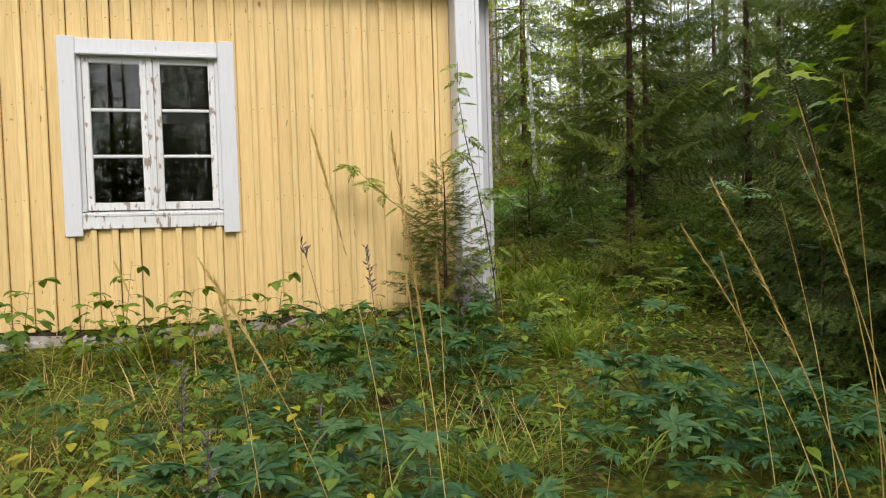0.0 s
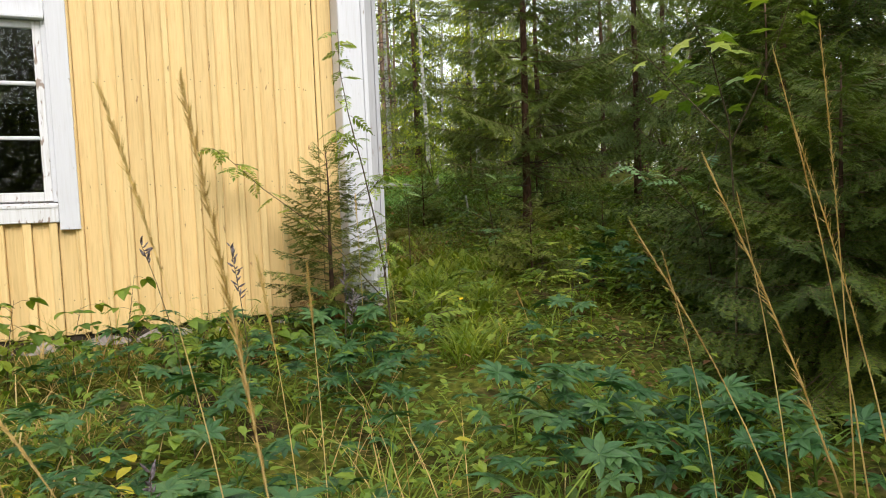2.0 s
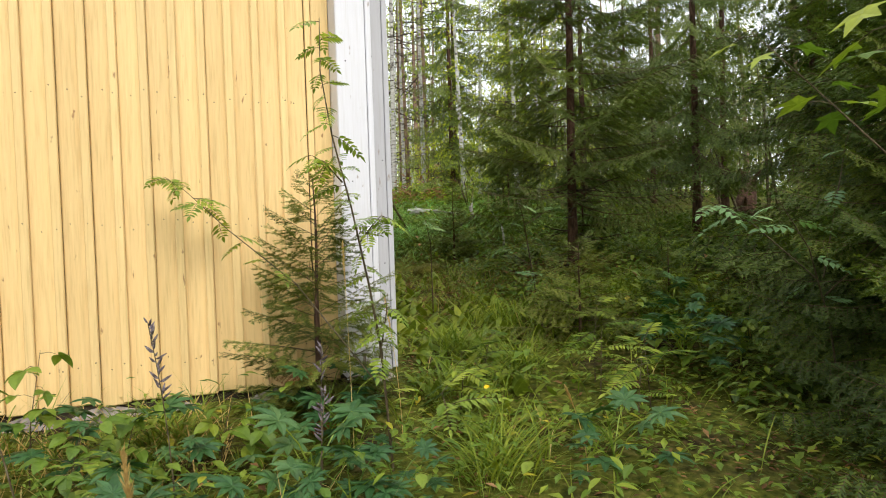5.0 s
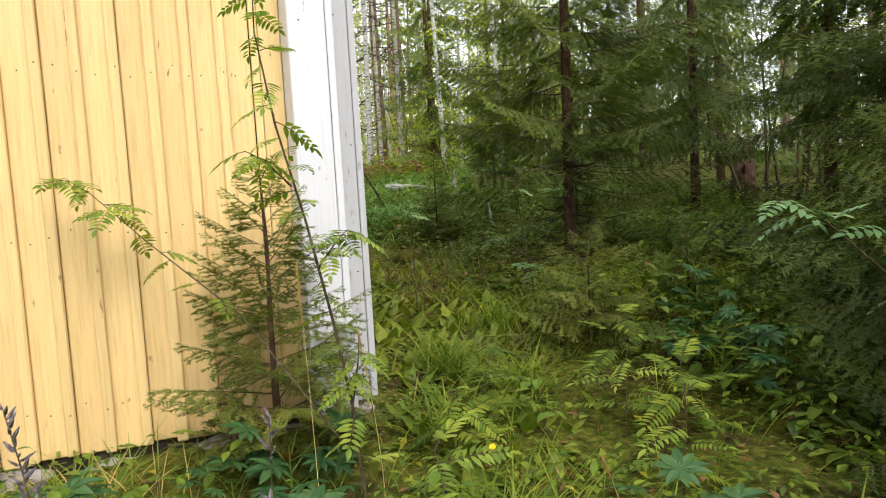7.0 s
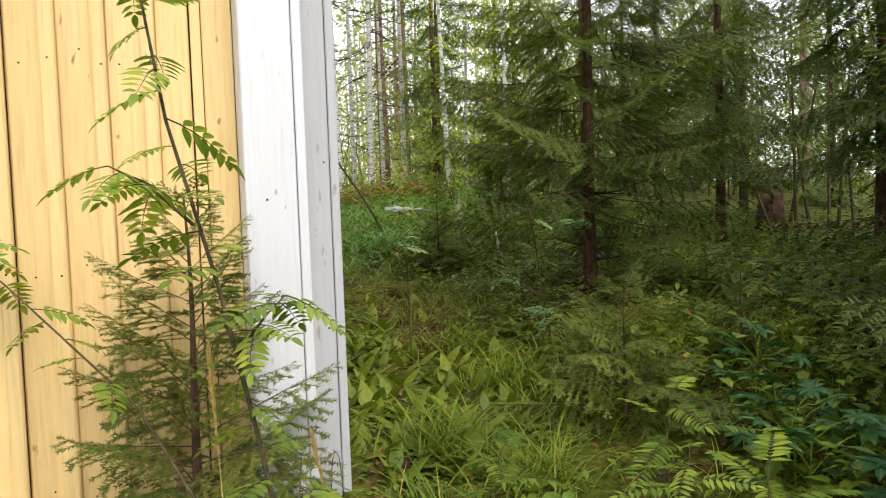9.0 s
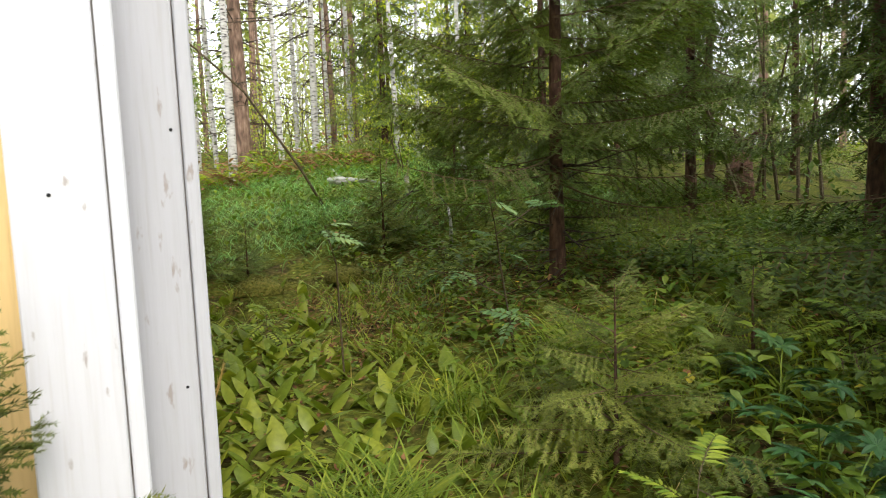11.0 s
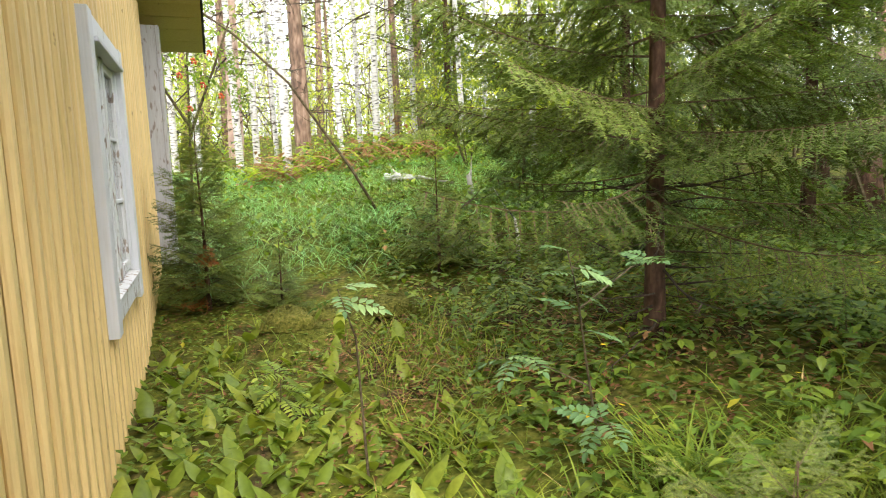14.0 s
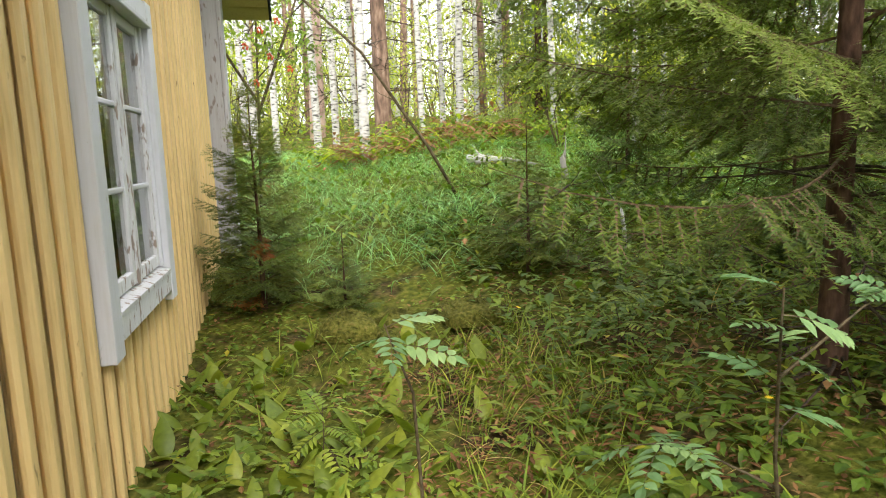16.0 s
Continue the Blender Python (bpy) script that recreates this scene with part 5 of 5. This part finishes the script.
for k, (x, y, h) in enumerate([(1.75, 3.35, 0.30), (1.80, 3.40, 0.34), (2.28, 1.95, 0.22), (1.75, 1.75, 0.16), (1.95, 1.55, 0.12), (2.05, 1.5, 0.16), (0.35, -1.1, 0.35), (1.35, 1.15, 0.1), (2.8, 1.25, 0.14), (3.3, 2.9, 0.3), (-1.35, -0.55, 0.12)]):
    flower(x, y, h, 800 + k)

# ---- fallen wood ----
def log(name, label, pts, r, mat, seed, stubs=3):
    rng.seed(seed)
    o = Vector(pts[0])
    p = empty(name, label, "log", "", Matrix.Translation(o))
    s = Soup()
    q = [Vector(a) - o for a in pts]
    tube(s, q, [r * (1 - 0.5 * i / (len(q) - 1)) for i in range(len(q))], 9)
    s.f.append(tuple(range(8, -1, -1)))
    part("stem", s.mesh("stem", mat, True), p)
    for i in range(stubs):
        b = Soup()
        k = 1 + i % (len(q) - 1)
        d = Vector((R(-1, 1), R(-1, 1), R(0.1, 1))).normalized() * R(0.15, 0.4)
        tube(b, [q[k], q[k] + d * 0.5, q[k] + d + Vector((0, 0, 0.05))], [r * 0.3, r * 0.2, r * 0.06], 5)
        part("branch_stub", b.mesh("branch_stub", mat), p)


log("fallen_birch", "fallen white birch stem lying in the grass", [(2.97, 8.60, 1.70), (3.12, 8.39, 1.71), (3.26, 8.21, 1.69), (3.41, 8.00, 1.66)], 0.055, BIRCH_BARK, 1, 1)
log("fallen_birch", "rotting birch limb half sunk in the grass", [g3(3.0, 8.3, 0.12), g3(3.3, 7.9, 0.14), g3(3.6, 7.5, 0.08)], 0.03, GREY_WOOD, 2, 1)
log("fallen_branch", "dark dead branch with lichen across the grass", [g3(2.35, 4.9, 0.36), g3(2.6, 4.95, 0.40), g3(2.85, 5.0, 0.50)], 0.016, DARK_TWIG, 3, 5)
log("birch_stump", "lichen-grey broken birch stump", [g3(3.1, 4.55, -0.05), g3(3.1, 4.55, 0.2), g3(3.08, 4.56, 0.38)], 0.022, BIRCH_BARK, 4, 2)
log("birch_stump", "broken grey-white birch stump in the grass", [g3(3.55, 6.75, -0.05), g3(3.55, 6.75, 0.15), g3(3.5, 6.7, 0.30)], 0.05, GREY_WOOD, 5, 2)
log("leaning_stem", "thin bare stem leaning across the clearing", [g3(2.45, 6.9, -0.05), (2.11, 6.9, 1.84), (1.77, 6.9, 2.34), (1.45, 6.9, 2.82), (0.90, 6.9, 3.33), (0.45, 6.95, 3.66), (0.1, 7.0, 3.86)], 0.019, ROWAN_STEM, 6, 3)
log("uprooted_stump", "dark uprooted stump with earth on its roots", [g3(8.2, 5.2, -0.1), g3(8.2, 5.2, 0.4), g3(8.4, 5.3, 0.85)], 0.26, BARK, 7, 8)


# ---- the wood behind ----
def leaf_crown(name, mat, rx, rz, clumps, per, size, seed):
    rng.seed(seed)
    s = Soup()
    for i in range(clumps):
        a, b, r = R(0, 6.283), R(-1, 1), R(0.35, 1.0)
        c = Vector((rx * r * math.cos(a) * math.sqrt(1 - b * b), rx * r * math.sin(a) * math.sqrt(1 - b * b), rz * r * b))
        cr = R(0.12, 0.3) * rx
        for j in range(per):
            q = c + Vector((R(-1, 1), R(-1, 1), R(-0.6, 0.6))) * cr
            t = R(0, 6.283)
            leaf(s, q, (math.cos(t), math.sin(t), R(-0.9, 0.2)), (0, 0, 1), size * R(0.7, 1.3), size * 0.6, 0.4, 0.2, 2)
    return s.mesh(name, mat)


BIRCH_CROWN = [leaf_crown("crown", BIRCH_LEAF, 1.7, 2.6, 60, 16, 0.085, 900 + k) for k in range(2)]
PINE_CROWN = [leaf_crown("crown", NEEDLES, 1.7, 1.6, 46, 14, 0.12, 910 + k) for k in range(2)]
ROWAN_CROWN = leaf_crown("crown", ROWAN, 0.75, 0.8, 40, 16, 0.07, 920)
SHRUB_CROWN = [leaf_crown("crown", BIRCH_LEAF, 1.0, 1.1, 56, 18, 0.06, 930 + k) for k in range(2)]
TRUNKS = {}


def tall_tree(kind, label, x, y, h, r, mat, crowns, seed, lean=0.0, crown_from=0.62, dead=8, group=""):
    rng.seed(5000 + seed)
    t = empty(kind, label, "tree", group, pose(x, y, ground_z(x, y), 0, 0, R(0, 360)))
    key = (kind, mat.name, seed % 3)
    if key not in TRUNKS:
        TRUNKS[key] = trunk_mesh("trunk", mat, 1.0, 0.012, 0.0, 9, seed, 1.25, 10)[0]
    part("trunk", TRUNKS[key], t, "", Matrix.Diagonal((r / 0.012, r / 0.012, h, 1)) if lean == 0 else pose(0, 0, 0, 0, lean, 0) @ Matrix.Diagonal((r / 0.012, r / 0.012, h, 1)))
    for i in range(dead * 2):
        z = R(0.07, 0.5) * h
        part("dead_branch", DEAD[i % 2], t, "", Matrix.Translation((math.tan(radians(lean)) * z, 0, z)) @ pose(0, 0, 0, R(-40, 40), R(-10, 25), R(0, 360)) @ Matrix.Scale(R(0.7, 1.8), 4))
    for i, z in enumerate([crown_from * h, (crown_from + 0.25) * h][:1 if group == "trees of the wood" else 2]):
        part("crown", crowns[i % len(crowns)], t, "", Matrix.Translation((math.tan(radians(lean)) * z + R(-0.3, 0.3), R(-0.3, 0.3), z)) @ pose(0, 0, 0, 0, 0, R(0, 360)) @ Matrix.Scale(R(0.8, 1.15) * (1 - 0.18 * i), 4))
    return t


tall_tree("pine", "straight pine trunk with reddish brown bark", 2.62, 14.3, 15, 0.165, PINE_BARK, PINE_CROWN, 1, dead=30)
tall_tree("pine", "pine with pinkish peeling bark", 1.38, 18.9, 15, 0.19, PINK_BARK, PINE_CROWN, 2, -2.0)
tall_tree("pine", "dark straight pine in the wood", 5.65, 17.4, 15, 0.16, PINE_BARK, PINE_CROWN, 3, dead=30)
tall_tree("birch", "slender white birch trunk", 1.62, 14.6, 12, 0.07, BIRCH_BARK, BIRCH_CROWN, 4)
tall_tree("birch", "white birch trunk with dark marks", 1.85, 10.9, 11, 0.075, BIRCH_BARK, BIRCH_CROWN, 5, dead=4)
tall_tree("birch", "thin white birch at the clearing", 0.4, 13.5, 11, 0.06, BIRCH_BARK, BIRCH_CROWN, 6)
tall_tree("birch", "thin white birch behind the cottage", -0.1, 15.2, 12, 0.07, BIRCH_BARK, BIRCH_CROWN, 7)
for k, (x, y) in enumerate([(3.25, 13.2), (4.25, 15.8), (4.05, 13.3), (5.05, 15.6), (4.95, 13.4), (1.2, 13.6), (2.2, 16.0), (6.3, 14.6)]):
    tall_tree("birch", "slender white birch with dark marks and bare twigs", x, y, 11 + k % 3, 0.055 + 0.008 * (k % 3), BIRCH_BARK, BIRCH_CROWN, 200 + k, dead=9, group="birches past the clearing", lean=(k % 3 - 1) * 1.2)
for k, (x, y) in enumerate([(5.4, 8.6), (7.0, 10.6), (8.4, 12.2), (6.2, 12.4), (9.6, 13.6), (5.0, 10.6)]):
    tall_tree("birch", "low-crowned leafy birch behind the spruces", x, y, 8 + k % 3, 0.05, BIRCH_BARK, BIRCH_CROWN, 230 + k, dead=3, crown_from=0.32, group="leafy birches behind the spruces", lean=(k % 3 - 1) * 1.5)
WOOD = [("pine", "straight forest pine with bare lower trunk", PINE_BARK, PINE_CROWN, 0.15), ("birch", "slim white forest birch", BIRCH_BARK, BIRCH_CROWN, 0.075), ("birch", "slim white forest birch", BIRCH_BARK, BIRCH_CROWN, 0.06), ("pine", "straight forest pine with bare lower trunk", PINE_BARK, PINE_CROWN, 0.12)]
rng.seed(77)
spots = [(2.62, 14.3), (1.38, 18.9), (5.65, 17.4), (1.62, 14.6), (1.85, 10.9)]
made = 0
while made < 48:
    x, y = R(-6, 34), R(13.5, 42)
    if x > y * 1.15 or any((x - a) ** 2 + (y - b) ** 2 < 1.6 for a, b in spots):
        continue
    spots.append((x, y))
    kind, label, mat, crowns, r = WOOD[made % 4]
    state = rng.getstate()
    tall_tree(kind, label, x, y, 13 + (made * 7 % 5), r * (0.8 + 0.1 * (made % 5)), mat, crowns, 10 + made, dead=7, group="trees of the wood", lean=((made * 5) % 7 - 3) * 0.6)
    rng.setstate(state)
    made += 1
for k, (x, y) in enumerate([(12, 2.5), (14, 5), (15, -2), (17, 8), (19, 3), (16, 11), (9.5, -4.5), (12, -5), (21, 9), (24, 14), (18, -6)]):
    kind, label, mat, crowns, r = WOOD[(k * 3) % 4]
    tall_tree(kind, label, x, y, 14, r, mat, crowns, 100 + k, dead=7, group="trees of the wood")
# trees round the far sides of the clearing
for k, (x, y) in enumerate([(-9, -16), (-5, -19), (-2, -17), (1, -20), (4, -16), (7, -13), (10, -10), (-13, -14), (-16, -8), (-17, 0), (-18, 9), (-12, 15), (-8, 19), (-3, -26), (6, -24), (12, -18), (-11, -20), (-7, -22), (-8.5, -18.5), (-4, -22), (-6.5, -17.5), (-13, -19), (-10, -24), (-2.5, -20)]):
    if k % 2 and k < 16:
        tall_tree("birch", "birch across the clearing", x, y, 13, 0.1, BIRCH_BARK, BIRCH_CROWN, 150 + k, dead=2, crown_from=0.4, group="trees round the clearing")
    else:
        spruce(x, y, 11, 0.12, 1.9, "spruce across the clearing", SPARSE, 34, 0.8, 6, 0, group="trees round the clearing", seed=60 + k)

for k, (x, y, h) in enumerate([(4.6, 11.5, 0.9), (7.5, 12, 1.0), (6.0, 14.0, 1.2), (-0.6, 9.2, 0.8), (-1.6, 11, 1.0), (9.5, 16, 1.2), (12.5, 18, 1.3), (4.4, 8.9, 0.7), (7.0, 10.0, 1.0), (3.4, 16, 1.2), (-0.4, 17, 1.4), (15, 14, 1.2), (10.5, 11.5, 1.0)]):
    b = empty("shrub", "green leafy shrub under the trees", "shrub", "shrubs in the wood", pose(x, y, ground_z(x, y)))
    rng.seed(6000 + k)
    for i in range(5):
        s = Soup()
        tube(s, [(0, 0, -0.05), (R(-0.3, 0.3), R(-0.3, 0.3), h * 0.8), (R(-0.5, 0.5), R(-0.5, 0.5), h * 1.5)], [0.015, 0.01, 0.004], 4)
        part("stem", s.mesh("stem", ROWAN_STEM), b)
    part("crown", SHRUB_CROWN[k % 2], b, "", pose(0, 0, h * 1.1, 0, 0, R(0, 360)) @ Matrix.Scale(h, 4))

# the rowan with berries behind the back corner
rw = empty("berry_rowan", "rowan with pale leaves and clusters of red berries", "tree", "", pose(0.30, 8.1, ground_z(0.3, 8.1)))
s = Soup()
for q in ([(0, 0, -0.1), (0.05, 0, 1.0), (0.1, 0, 2.2), (0.0, 0.1, 3.4)], [(0.06, 0, 1.1), (0.4, -0.2, 1.9), (0.6, -0.4, 2.4)], [(0.06, 0, 1.2), (-0.4, -0.2, 2.0), (-0.5, -0.3, 2.6)]):
    tube(s, q, [0.019 - 0.004 * i for i in range(len(q))], 7)
part("trunk", s.mesh("trunk", ROWAN_STEM, True), rw)
for x, y, z, k in ((0.0, 0.0, 2.4, 1.1), (0.55, -0.2, 1.9, 0.8), (-0.4, -0.3, 2.3, 0.9), (0.2, 0.1, 3.2, 0.9)):
    part("crown", ROWAN_CROWN, rw, "", pose(x, y, z, 0, 0, 90 * k) @ Matrix.Scale(k, 4))
bc = Soup()
rng.seed(44)
for i in range(14):
    c = Vector((R(-0.03, 0.03), R(-0.03, 0.03), R(-0.025, 0.02)))
    r = 0.011
    v = [c + Vector(d) * r for d in ((1, 0, 0), (-1, 0, 0), (0, 1, 0), (0, -1, 0), (0, 0, 1), (0, 0, -1))]
    bc.add(v, [(0, 2, 4), (2, 1, 4), (1, 3, 4), (3, 0, 4), (2, 0, 5), (1, 2, 5), (3, 1, 5), (0, 3, 5)])
bm_ = bc.mesh("berry_cluster", BERRY)
for x, y, z in ((0.18, -0.95, 1.85), (0.02, -0.9, 1.7), (0.35, -0.9, 1.95), (0.10, -0.8, 1.35), (-0.05, -0.9, 2.0), (0.45, -0.7, 1.5), (0.26, -0.9, 1.6)):
    part("berry_cluster", bm_, rw, "cluster of red berries", pose(x, y, z) @ Matrix.Scale(1.2, 4))

# thickets that close the clearing
def thicket(name, label, spots_, seed, mat, mat2, size):
    rng.seed(seed)
    m = Mixed(a=mat, b=mat2, stem=ROWAN_STEM)
    for x, y, h, w, n in spots_:
        z = ground_z(x, y)
        for i in range(4):
            tube(m["stem"], [(x + R(-w, w) * 0.4, y + R(-w, w) * 0.4, z - 0.1), (x + R(-w, w) * 0.7, y + R(-w, w) * 0.7, z + h * 0.9)], [0.03, 0.008], 4)
        for i in range(n):
            t = R(0, 1)
            a, r = R(0, 6.283), w * math.sqrt(R(0, 1)) * (1 - 0.5 * t)
            q = R(0, 6.283)
            leaf(m["a" if R(0, 1) < 0.6 else "b"], (x + r * math.cos(a), y + r * math.sin(a), z + 0.1 + h * t), (math.cos(q), math.sin(q), R(-0.7, 0.4)), (0, 0, 1), size * R(0.7, 1.4), size * 0.6, 0.4, 0.2, 2)
    tagged(new(name, m.mesh(name)), label, "thicket", kind="stuff")


thicket("dark_thicket", "dense dark thicket along the edge of the clearing", [(-15 + 1.7 * k + R(-0.4, 0.4), -10.5 + R(-1.5, 1.0), 4.6 + R(-1.2, 2.0), 1.9, 5200) for k in range(16)], 1, NEEDLES_DARK, NEEDLES_DARK, 0.15)
thicket("pale_thicket", "light green leafy thicket among the birches", [(R(-7, 18), R(19, 34), R(2.0, 5.0), 3.4, 800) for k in range(54)], 2, BIRCH_LEAF, FAR_LEAF_HAZY, 0.12)
thicket("shade_thicket", "deep green bushes between the forest spruces", [(R(7, 20), R(-5, 15), R(1.5, 4.0), 1.5, 420) for k in range(28)], 3, NEEDLES, HERB, 0.13)

# far woods to the horizon, haze painted into their pale leaves
fw = Mixed(trunk=BIRCH_BARK, leaf=NEEDLES_DARK, pale=FAR_LEAF_HAZY)
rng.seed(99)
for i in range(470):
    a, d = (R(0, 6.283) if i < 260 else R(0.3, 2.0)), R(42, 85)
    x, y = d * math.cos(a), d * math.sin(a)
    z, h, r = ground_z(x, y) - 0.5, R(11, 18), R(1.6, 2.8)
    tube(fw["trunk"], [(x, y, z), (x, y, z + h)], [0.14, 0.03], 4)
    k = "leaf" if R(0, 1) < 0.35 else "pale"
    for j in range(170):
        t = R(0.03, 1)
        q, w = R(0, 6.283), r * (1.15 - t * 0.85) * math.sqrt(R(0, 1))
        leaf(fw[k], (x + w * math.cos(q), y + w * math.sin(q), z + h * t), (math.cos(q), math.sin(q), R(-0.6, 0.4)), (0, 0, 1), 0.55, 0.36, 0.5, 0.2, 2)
tagged(new("far_woods", fw.mesh("far_woods")), "distant mixed woods all round the clearing", "woods", kind="stuff")
